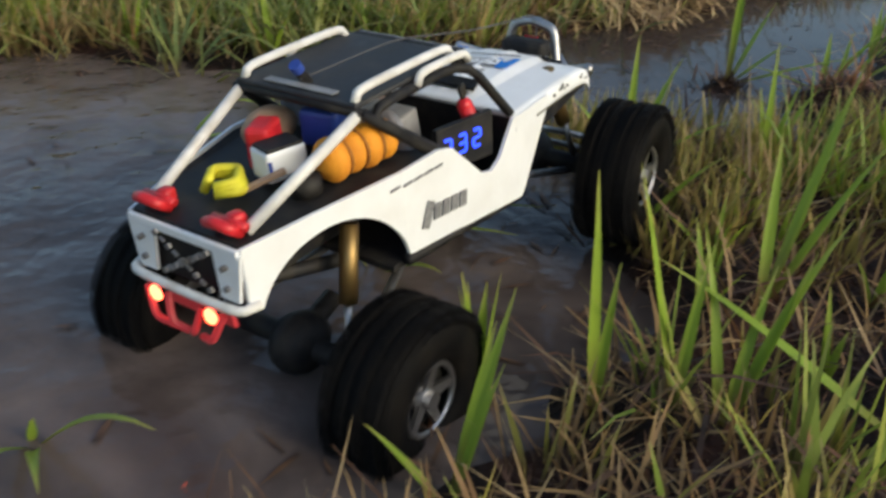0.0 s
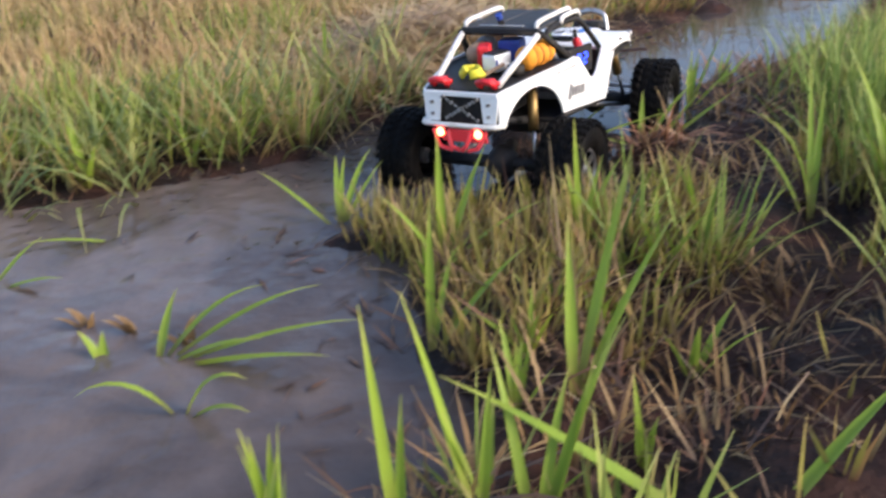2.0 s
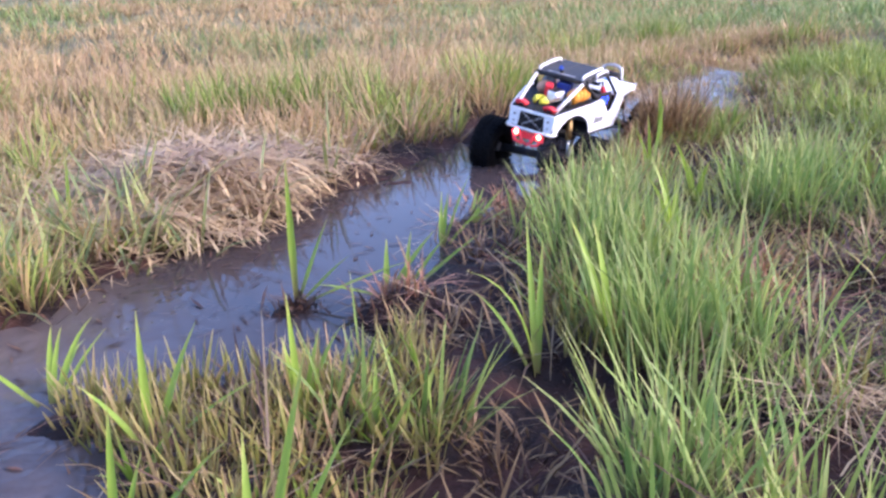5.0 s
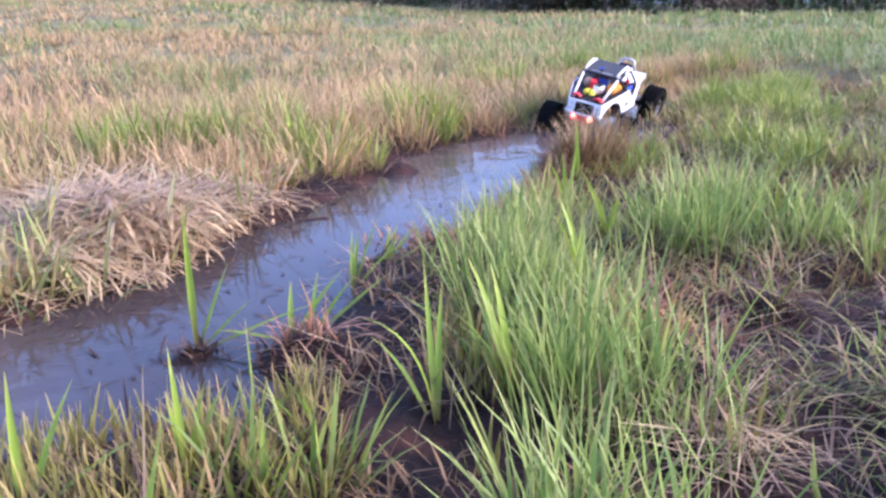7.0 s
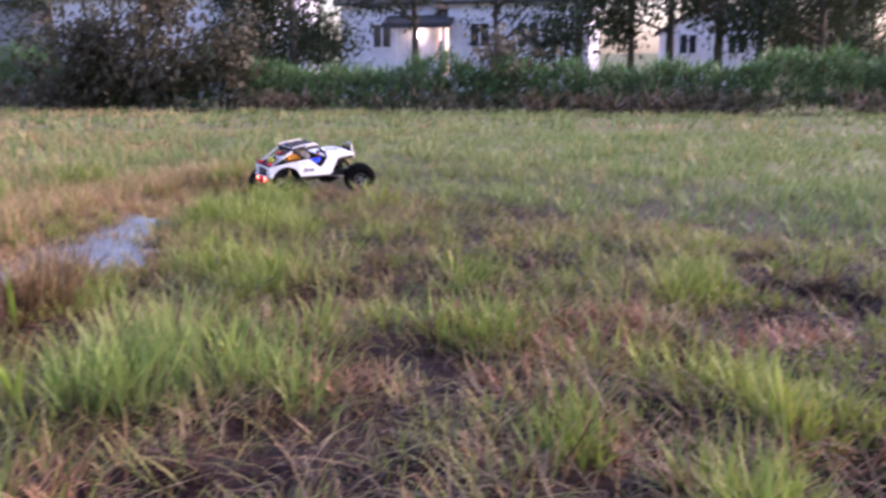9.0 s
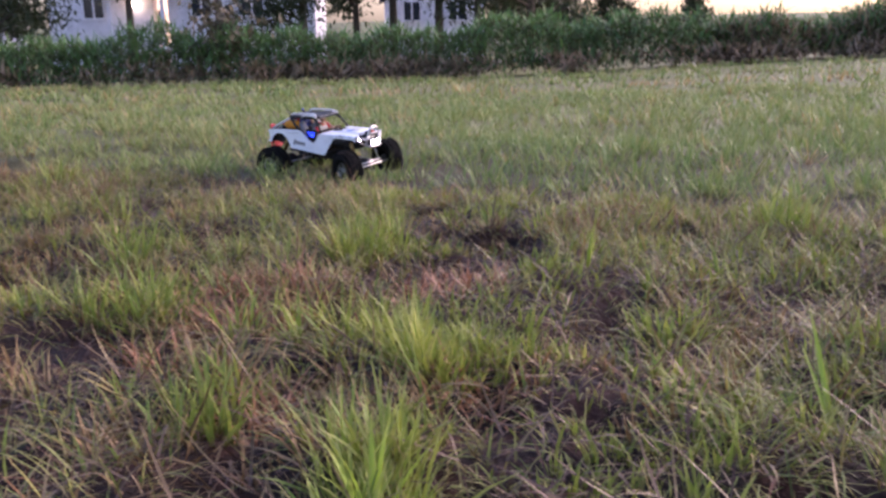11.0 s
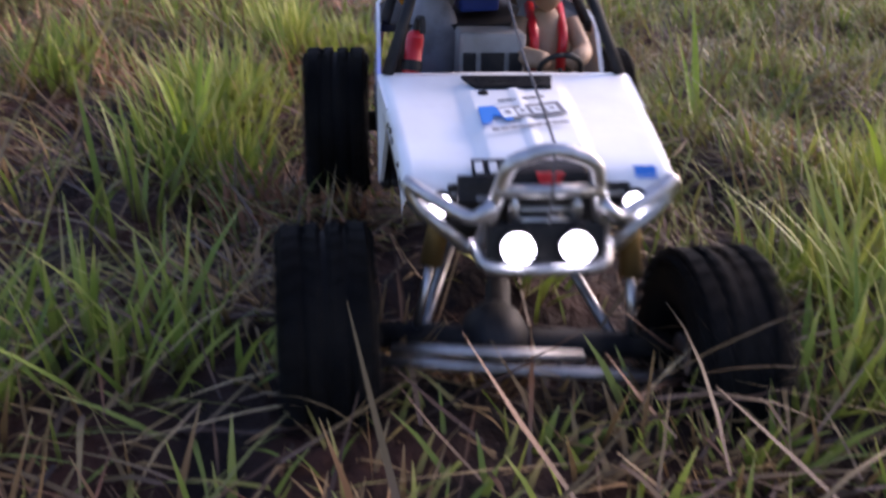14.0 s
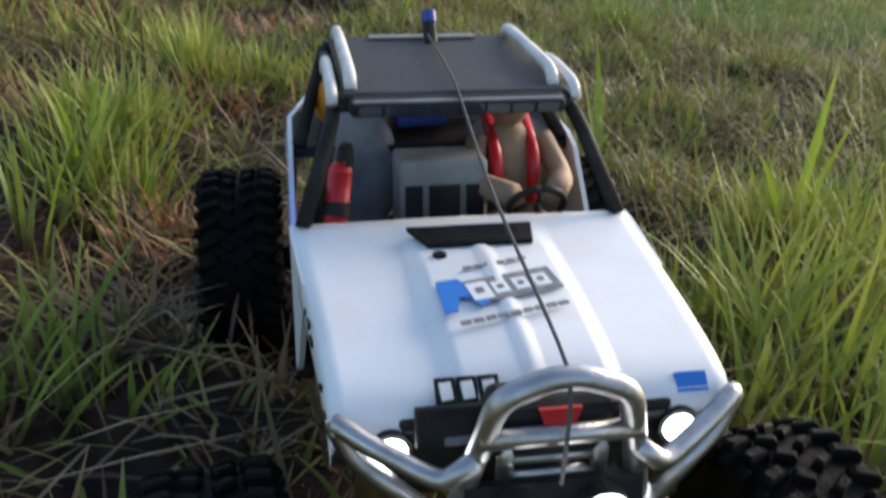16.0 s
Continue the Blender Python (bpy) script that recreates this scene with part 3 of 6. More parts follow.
bare = np.clip(1.2 * holes(x, y) + 0.9 * spot(x, y, 2.27, 1.02, 0.15, 0.13) + 0.8 * spot(x, y, 2.54, 0.68, 0.12, 0.1) + 1.2 * mudflat(x, y) + 0.45 * spot(x, y, 1.5, 1.05, 0.35, 0.25) + 0.7 * spot(x, y, 1.0, 1.75, 0.22, 0.18) + 0.6 * spot(x, y, 1.2, 0.62, 0.14, 0.1) + 1.1 * spot(x, y, 1.45, 0.5, 0.16, 0.09) + 0.9 * spot(x, y, 1.37, 0.3, 0.12, 0.07) + 0.9 * spot(x, y, 1.85, 0.64, 0.15, 0.09) + 0.9 * spot(x, y, 1.96, 0.52, 0.11, 0.06) + 0.9 * spot(x, y, 1.72, 0.25, 0.1, 0.06) + 0.9 * spot(x, y, 1.98, 0.36, 0.09, 0.06) + 0.7 * spot(x, y, 1.5, 0.28, 0.1, 0.06) + 1.5 * spot(x, y, 0.5, 0.6, 0.32, 0.2) + 0.3 * spot(x, y, 1.55, 1.2, 0.4, 0.25)
               + spot(x, y, 0.85, 1.75, 0.15, 0.2) + 0.9 * spot(x, y, 0.62, 1.0, 0.1, 0.13) + 0.9 * spot(x, y, 0.66, 1.2, 0.09, 0.08) + 0.8 * spot(x, y, 1.13, 1.0, 0.1, 0.1) + 0.9 * pits(x, y), 0, 1)
u, w = rng.uniform(0, 1, len(x)), rng.uniform(0, 1, len(x))
open_ground = ((bare > 0.5) & (w < 0.88) & (lush < 0.6)) | ((np.maximum(holes(x, y), mudflat(x, y)) > 0.45) & (w < 0.93))
gap = spot(x, y, 0.62, 1.06, 0.08, 0.17) + spot(x, y, 0.69, 1.3, 0.08, 0.18) + spot(x, y, 0.86, 1.58, 0.13, 0.12) + spot(x, y, 1.12, 1.86, 0.14, 0.12) > 0.5
open_ground = open_ground | (gap & (w < 0.9))
rim = (d < 0.22) & ~west & (y < 2.3) & ((lush < 0.85) | (d < 0.15))
g1 = (u < 0.10 + 0.8 * lush + 0.16 * ((x > 0.9) & (y < 0.9) & ((x > 1.75) | (y < 0.1)))) & (pile < 0.4) & ~open_ground & ~(rim & (w > 0.2))
gold = west & (w < 0.68) & (pile < 0.5) & ~g1
mead = ~west & (x > 1.1) & ~g1 & (u < 0.66) & ~open_ground & ~rim
stub = ~g1 & ~gold & ~mead & (u < 0.5) & (pile < 0.4) & ~open_ground & ~(rim & (w > 0.45))
mead = mead & ~((vnoise(x, y, 0.13, 37) > 0.62) & (w < 0.65))
rust = ~g1 & ~gold & ~mead & ~stub & ((vnoise(x, y, 0.2, 17) > 0.45) | rim) & (pile < 0.5) & ~(open_ground & (u < 0.7))
tall = np.clip(0.5 + 0.55 * lush + 0.2 * west + 0.5 * west * spot(x, y, 1.15, 2.85, 0.7, 0.35), 0.4, 1.35)
pale = g1 & (x > 0.55) & (x < 1.75) & (y > 0.65) & ~west
fresh = g1 & ~pale
v = tufts(x[fresh], y[fresh], 10, 0.034, (0.06, 0.17, tall[fresh]), (0.0032, 0.0075), (0.05, 0.5), (0.0, 0.8), rows=4)
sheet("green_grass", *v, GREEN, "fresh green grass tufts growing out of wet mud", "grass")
v = tufts(x[pale], y[pale], 12, 0.048, (0.04, 0.19, tall[pale]), (0.0024, 0.0065), (0.0, 0.34), (0.0, 0.7), rows=4)
sheet("pale_green_grass", *v, PALEGREEN, "dense pale green grass standing on the pool's bank", "grass")
v = tufts(x[gold], y[gold], 8, 0.04, (0.08, 0.19, tall[gold]), (0.0035, 0.007), (0.1, 0.6), (0.0, 0.7))
sheet("golden_grass", *v, GOLD, "tall golden dried grass mixed with green along the bank", "grass")
v = tufts(x[stub], y[stub], 8, 0.028, (0.035, 0.095, np.clip(0.7 + 0.5 * vnoise(x, y, 0.4, 14), 0.6, 1.3)[stub]), (0.0035, 0.007), (0.05, 0.6), (-0.1, 0.3))
sheet("grass_stubble", *v, STUBBLE, "cut brownish grass stubble with pale tips", "grass")

v = tufts(x[mead], y[mead], 9, 0.05, (0.045, 0.12, 0.75 + 0.5 * vnoise(x, y, 0.35, 18)[mead]), (0.0024, 0.005), (0.15, 1.0), (0.0, 1.5), rows=4)
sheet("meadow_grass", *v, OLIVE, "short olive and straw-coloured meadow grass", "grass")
v = tufts(x[rust], y[rust], 11, 0.035, (0.03, 0.1), (0.003, 0.006), (0.1, 1.0), (0.0, 1.3))
sheet("rust_grass", *v, RUST, "withered rust brown grass tufts", "grass")
low = (open_ground | rim | (pits(x, y) > 0.3)) & (holes(x, y) < 0.6) & ~((mudflat(x, y) > 0.5) & (u > 0.45))
v = tufts(x[low], y[low], 16, 0.035, (0.015, 0.055), (0.002, 0.0045), (0.2, 1.3), (0.0, 1.2))
sheet("dead_root_tufts", *v, THATCH, "short dark brown rotted grass roots in the mud", "dead grass")

# thin curling sedge through the meadow
N = 4800
sx, sy = rng.uniform(0.95, 3.6, N), rng.uniform(-0.9, 2.6, N)
keep = (pool_distance(sx, sy) > 0.12) & (rng.uniform(0, 1, N) < 0.25 + 0.9 * vnoise(sx, sy, 0.3, 41)) & ((pits(sx, sy) < 0.5) & (holes(sx, sy) < 0.4) | (sy < 0.45)) & (mudflat(sx, sy) < 0.4) & (line_distance(sx, sy, PARKED) > 0.2)
v = tufts(sx[keep], sy[keep], 9, 0.05, (0.06, 0.16), (0.0016, 0.0036), (0.2, 0.9), (0.4, 2.2), rows=5)
sheet("sedge", *v, SEDGE, "thin curling sedge, green and straw-coloured", "grass")

# bright clumps of broad young grass
px, py = [], []
for hx, hy, r, n in ((1.57, 0.34, 0.06, 22), (1.66, 0.4, 0.05, 10), (2.08, 0.48, 0.1, 40), (2.2, 0.6, 0.09, 26), (1.76, 0.75, 0.07, 16), (1.62, -0.27, 0.06, 18), (1.84, -0.36, 0.08, 22), (1.24, 0.17, 0.05, 9),
                     (1.9, 1.5, 0.07, 8), (2.02, 1.9, 0.07, 8), (2.6, 1.6, 0.1, 12), (2.9, 1.1, 0.1, 18), (1.45, -0.5, 0.08, 20), (2.0, -0.4, 0.1, 20), (1.7, 0.42, 0.06, 14), (2.3, 2.4, 0.12, 8), (2.6, 2.8, 0.14, 10)):
    a, k = rng.uniform(0, 6.3, n), r * np.sqrt(rng.uniform(0, 1, n))
    px.append(hx + np.cos(a) * k), py.append(hy + np.sin(a) * k)
px, py = np.concatenate(px), np.concatenate(py)
v = tufts(px, py, 7, 0.026, (0.05, 0.125), (0.004, 0.008), (0.02, 0.4), (0.0, 0.7), rows=4)
sheet("bright_grass", *v, GREEN, "bright clumps of broad young grass", "grass")

# churned bank of broken stems and sods beside the pool
N = 270
px, py = rng.uniform(0.62, 1.75, N), rng.uniform(1.05, 2.5, N)
k = pool_distance(px, py)
keep = (k > -0.01) & (k < 0.2) & (py < 1.02 * px + 0.95) & (rng.uniform(0, 1, N) < 0.8)
v = tufts(px[keep], py[keep], 8, 0.05, (0.04, 0.13), (0.003, 0.0065), (0.2, 1.1), (0.0, 1.2), rows=4)
sheet("broken_stems", *v, RUST, "broken brown and straw-coloured stems on the churned bank", "dead grass")
a, k = rng.uniform(0, 6.28, 170), np.sqrt(rng.uniform(0, 1, 170)) * 0.09
v = tufts(np.where(a > 3, 1.58, 1.74) + np.cos(a * 2) * k, np.where(a > 3, 2.2, 2.38) + np.sin(a * 2) * k, 8, 0.03, (0.09, 0.18), (0.003, 0.006), (0.05, 0.6), (0.0, 0.8), rows=4)
sheet("rust_grass", *v, RUST, "tall rust brown grass at the pool's edge", "grass")

# clumps of orange-brown dead leaves
px, py = [], []
for hx, hy, r, n in ((2.27, 1.02, 0.15, 150), (2.54, 0.68, 0.13, 90), (1.54, 0.21, 0.06, 26), (1.4, -0.03, 0.05, 18), (1.82, 0.7, 0.06, 26), (2.0, 0.4, 0.07, 24), (1.95, 0.98, 0.07, 20), (1.59, 2.26, 0.06, 40), (1.66, 2.38, 0.06, 30),
                     (1.12, 1.16, 0.08, 30), (0.61, 1.36, 0.05, 8), (1.9, 2.5, 0.1, 40), (1.75, 1.25, 0.07, 20), (1.72, 2.36, 0.08, 40), (1.48, 2.14, 0.08, 40), (1.82, 2.46, 0.07, 30), (0.95, 1.8, 0.12, 30), (1.78, 2.95, 0.2, 30)):
    a, k = rng.uniform(0, 6.3, n), r * np.sqrt(rng.uniform(0, 1, n))
    px.append(hx + np.cos(a) * k), py.append(hy + np.sin(a) * k)
px, py = np.concatenate(px), np.concatenate(py)
keep = line_distance(px, py, PARKED) > 0.12
v = tufts(px[keep], py[keep], 8, 0.035, (0.035, 0.11), (0.003, 0.007), (0.1, 1.0), (0.2, 1.8), rows=4)
sheet("orange_grass", *v, ORANGELEAF, "clumps of curled orange-brown dead grass", "dead grass")

# stubble in front of the pool and along its rim
N = 420
x, y = rng.uniform(0.1, 0.85, N), rng.uniform(0.35, 1.3, N)
k = pool_distance(x, y)
keep = (k > 0.02) & (k < 0.34) & (y > 0.78) & (mudflat(x, y) < 0.5) & (rng.uniform(0, 1, N) < 0.9) & (spot(x, y, 0.55, 0.62, 0.2, 0.22) < 0.5)
v = tufts(x[keep], y[keep], 14, 0.03, (0.035, 0.09), (0.0032, 0.006), (0.05, 0.5), (-0.1, 0.35), corridor=False)
sheet("grass_stubble", *v, STUBBLE, "cut brownish grass stubble at the water's edge", "grass")

# torn sods lying in the pool's margin
cx, cy = [], []
for sx, sy, r in SOD:
    a, k = rng.uniform(0, 6.3, 22), r * np.sqrt(rng.uniform(0, 1, 22))
    cx.append(sx + np.cos(a) * k * 1.2), cy.append(sy + np.sin(a) * k)
cx, cy = np.concatenate(cx), np.concatenate(cy)
v = tufts(cx, cy, 10, 0.03, (0.015, 0.045), (0.003, 0.006), (0.2, 1.2), (0.0, 1.0))
sheet("sod_grass", *v, THATCH, "dark brown grass on torn sods in the water", "grass")

# dead matted grass on the mud
N = 24000
x, y = rng.uniform(-1.6, 3.7, N), rng.uniform(-0.9, 4.2, N)
d = pool_distance(x, y)
keep = (d > -0.03) & (rng.uniform(0, 1, N) > 0.5 * pits(x, y) + np.where((x > 1.1) & (y < 0.7), 0.1, 0.7) * holes(x, y) + 0.6 * mudflat(x, y) + 0.5 * spot(x, y, 0.58, 0.85, 0.2, 0.3) + 0.4 * spot(x, y, 1.12, -0.08, 0.14, 0.12))
x, y = x[keep], y[keep]
m = len(x)
v = blades(np.stack([x, y, land(x, y) + rng.uniform(0.002, 0.018, m)], -1), rng.uniform(0, 6.3, m), np.minimum(rng.uniform(0.03, 0.14, m), 0.05 + np.maximum(d[keep], 0)), rng.uniform(0.002, 0.006, m),
           rng.uniform(0.9, 1.5, m), rng.uniform(-0.3, 0.9, m))
sheet("dead_grass_mat", *v, THATCH, "brown dead grass matted flat on the mud", "dead grass")

# tangled dead stems between the tussocks
N = 2600
x, y = rng.uniform(1.02, 2.9, N), rng.uniform(-0.6, 1.05, N)
keep = (rng.uniform(0, 1, N) < np.where(x < 2.0, 1.0, 0.5) * (0.3 + 0.9 * vnoise(x, y, 0.25, 51)) - 0.5 * spot(x, y, 1.12, -0.08, 0.16, 0.14)) & (pool_distance(x, y) > 0.1)
x, y = x[keep], y[keep]
m = len(x)
v = blades(np.stack([x, y, land(x, y) + rng.uniform(0.004, 0.035, m)], -1), rng.uniform(0, 6.3, m), rng.uniform(0.04, 0.15, m), rng.uniform(0.0022, 0.0055, m), rng.uniform(0.7, 1.5, m), rng.uniform(-0.6, 1.6, m), 5)
sheet("dead_stems", *v, DULLSTRAW, "tangled grey-brown dead stems lying in the grass", "dead grass")

# straw heap on the bank, and smaller wisps of it
N = 6800
x, y = rng.normal(0.38, 0.2, N), rng.normal(2.12, 0.19, N)
x2, y2 = rng.normal(0.98, 0.05, 200), rng.normal(0.83, 0.04, 200)
x3, y3 = rng.uniform(-1.4, 3.4, 1900), rng.uniform(-0.7, 4.0, 1900)
x4, y4 = rng.normal(1.62, 0.15, 16), rng.normal(0.2, 0.15, 16)
x, y = np.concatenate([x, x2, x3, x4]), np.concatenate([y, y2, y3, y4])
d = pool_distance(x, y)
keep = (d > 0.0) & (rng.uniform(0, 1, len(x)) > 0.7 * spot(x, y, 1.12, -0.08, 0.2, 0.18) + holes(x, y))
x, y, d = x[keep], y[keep], d[keep]
m = len(x)
heap = 0.085 * spot(x, y, 0.38, 2.14, 0.3, 0.28)
v = blades(np.stack([x, y, land(x, y) + rng.uniform(0.005, 0.03, m) + heap * rng.uniform(0, 1, m)], -1), rng.uniform(0, 6.3, m), np.minimum(rng.uniform(0.05, 0.2, m), 0.05 + d), np.where(heap > 0.01, rng.uniform(0.0025, 0.0075, m), rng.uniform(0.0015, 0.0035, m)),
           np.where(heap > 0.01, rng.uniform(1.2, 1.7, m), rng.uniform(1.0, 1.6, m)), rng.uniform(-0.2, 1.0, m))
sheet("straw_heap", *v, STRAW, "pale heap of dry straw lying on the bank", "straw")

# sodden leaves and stems adrift on the pool
x, y = rng.uniform(-1.2, 2.2, 5200), rng.uniform(0.4, 3.0, 5200)
keep = (pool_distance(x, y) < -0.01) & (rng.uniform(0, 1, 5200) < 0.05 + 0.2 * (x > 0.25) * (x < 1.0) + 0.9 * np.exp(pool_distance(x, y) / 0.07))
x, y = x[keep], y[keep]
m = len(x)
v = blades(np.stack([x, y, np.full(m, WATER_LEVEL + 0.002)], -1), rng.uniform(0, 6.3, m), rng.uniform(0.008, 0.05, m), rng.uniform(0.002, 0.008, m), np.full(m, 1.52), rng.uniform(-0.05, 0.1, m))
sheet("floating_litter", *v, THATCH, "brown sodden leaves adrift on the water", "plant litter")

# taller grass along the far rim of the pool
N = 700
x, y = rng.uniform(0.8, 2.6, N), rng.uniform(1.4, 3.0, N)
k = pool_distance(x, y)
keep = (k > 0.03) & (k < 0.3) & (y < 1.02 * x + 0.75) & (x > 1.25) & (rng.uniform(0, 1, N) < 0.7)
v = tufts(x[keep], y[keep], 8, 0.035, (0.035, 0.1), (0.0035, 0.0075), (0.05, 0.7), (0.0, 0.6))
sheet("bank_grass", *v, STUBBLE, "rank grass of green and rust brown along the bank", "grass")

# long arching leaves on the bank across the pool
N = 520
x, y = rng.uniform(-1.3, 0.75, N), rng.uniform(1.4, 2.3, N)
k = pool_distance(x, y)
keep = (k > 0.02) & (k < 0.34) & (y > 1.4 + 0.5 * x) & (rng.uniform(0, 1, N) < 0.85 - 0.9 * spot(x, y, 0.42, 2.2, 0.3, 0.35))
v = tufts(x[keep], y[keep], 7, 0.035, (0.1, 0.23), (0.0045, 0.0095), (0.05, 0.5), (0.2, 1.7), rows=5)
sheet("bank_leaves", *v, LONGLEAF, "long arching grey-green and golden leaves on the bank", "grass")

# farther meadow, out to the hedge
parts, tan_parts = [], []
for lo, hi, dens, count, spread, ln, wd in ((3.2, 6.0, 230, 8, 0.05, (0.06, 0.15), (0.004, 0.008)), (6.0, 11.0, 78, 7, 0.09, (0.07, 0.16), (0.007, 0.013)),
                                            (11.0, 46.0, 11, 6, 0.2, (0.08, 0.2), (0.014, 0.03))):
    N = int(dens * (hi * hi - lo * lo) / 2 * radians(125))
    r, a = np.sqrt(rng.uniform(lo * lo, hi * hi, N)), rng.uniform(radians(-15), radians(110), N)
    x, y = r * np.sin(a) + 0.4, r * np.cos(a)
    s = x * FAR_WAY[0] + y * FAR_WAY[1]
    keep = ~((x < 3.6) & (y < 4.2)) & (pool_distance(x, y) > 0.02) & (s < 19.0) & (rng.uniform(0, 1, N) < 0.45 + 0.7 * vnoise(x, y, 0.5, 21))
    x, y, a = x[keep], y[keep], np.degrees(a[keep])
    tan = rng.uniform(0, 1, len(x)) < np.clip((52 - a) / 55, 0.04, 0.85) * (0.3 + 1.2 * vnoise(x, y, 1.3, 23))
    strip = (np.abs(s[keep] - 12.2 - 0.8 * (vnoise(x, y, 2.0, 24) - 0.5)) < 0.45) & (a > 58)
    tan = tan | (strip & (rng.uniform(0, 1, len(x)) < 0.75))
    size = 0.6 + 0.7 * vnoise(x, y, 0.7, 22)
    for sel, out in ((~tan, parts), (tan, tan_parts)):
        out.append(tufts(x[sel], y[sel], count, spread, (*ln, size[sel]), wd, (0.1, 0.7), (0.0, 0.8), sink=0.005))
N = 5200
x, y = rng.uniform(-6.5, 7.5, N), rng.uniform(-6.5, 5.0, N)
keep = ((x < -1.55) | (y < -0.85)) & (np.hypot(x, y) < 7) & (pool_distance(x, y) > 0.05) & (rng.uniform(0, 1, N) < 0.4 + 0.8 * vnoise(x, y, 0.6, 52))
parts.append(tufts(x[keep], y[keep], 6, 0.09, (0.06, 0.15), (0.006, 0.012), (0.1, 0.8), (0.0, 0.9), sink=0.005))
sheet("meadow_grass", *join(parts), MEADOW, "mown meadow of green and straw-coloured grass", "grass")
sheet("golden_meadow_grass", *join(tan_parts), GOLD, "dried golden grass of the mown meadow", "grass")


# ---- single reeds and broad grass plants ----
def reed_plant(px, py, leaves, label, root=None, mat=None):
    """leaves: way of the lean in degrees, length, width, lean and curl."""
    z = max(float(land(px, py)), WATER_LEVEL) - 0.012 if root is None else root
    plant = tagged(new("reed_plant"), label, "reed", "reeds round the pool")
    plant.location = (px, py, z)
    for az, ln, wd, lean, curl in leaves:
        bm = bmesh.new()
        rows, p, prev = 9, Vector((0, 0, 0)), None
        way = Vector((math.cos(radians(az)), math.sin(radians(az)), 0))
        side = Vector((-way.y, way.x, 0))
        along = []
        for i in range(rows):
            k = i / (rows - 1)
            w = wd / 2 * (0.55 + 1.2 * k if k < 0.35 else max(0.05, 1 - ((k - 0.35) / 0.65) ** 1.7))
            ang = lean + curl * k * k
            fold = (way * math.cos(ang) - Vector((0, 0, math.sin(ang)))) * w * 0.45
            ring = [bm.verts.new(p - side * w), bm.verts.new(p + fold), bm.verts.new(p + side * w)]
            along += [k] * 3
            if prev:
                bm.faces.new((prev[0], prev[1], ring[1], ring[0]))
                bm.faces.new((prev[1], prev[2], ring[2], ring[1]))
            prev = ring
            p = p + (way * math.sin(ang) + Vector((0, 0, math.cos(ang)))) * ln / (rows - 1)
        ob = part("leaf", bm, mat or REED, plant, smooth=True)
        ob.data.attributes.new("along", "FLOAT", "POINT").data.foreach_set("value", along)
    return plant


random.seed(11)


def fan(n, ln, wd, lean=0.3, toward=None, curl=0.5):
    return [((toward + random.uniform(-55, 55)) if toward is not None else random.uniform(0, 360), ln * random.uniform(0.6, 1.1), wd * random.uniform(0.7, 1.15),
             lean * random.uniform(0.3, 1.4), curl * random.uniform(0.0, 1.5)) for _ in range(n)]


REEDS = "bright green reed plant with folded strap leaves"
BENT = "bent reed with leaves trailing on the water"
for px, py in ((-0.2, 1.03), (-0.14, 1.0), (-0.08, 0.96)):
    reed_plant(px, py, [(random.uniform(0, 360), 0.045, 0.016, 0.3, 1.2), (random.uniform(0, 360), 0.05, 0.014, 0.6, 0.8), (random.uniform(0, 360), 0.035, 0.013, 0.2, 0.5)],
               "rotted orange-brown reed stump in the water", mat=RUST)
for px, py, n, ln in ((0.27, 0.8, 6, 0.16), (0.36, 0.87, 6, 0.15), (0.24, 0.72, 5, 0.13), (0.46, 0.97, 5, 0.14), (0.33, 0.64, 5, 0.13), (0.2, 1.0, 5, 0.13), (0.42, 0.76, 4, 0.15)):
    reed_plant(px, py, fan(n, ln * 0.68, 0.008, 0.45), "bright green reed plant with folded strap leaves")
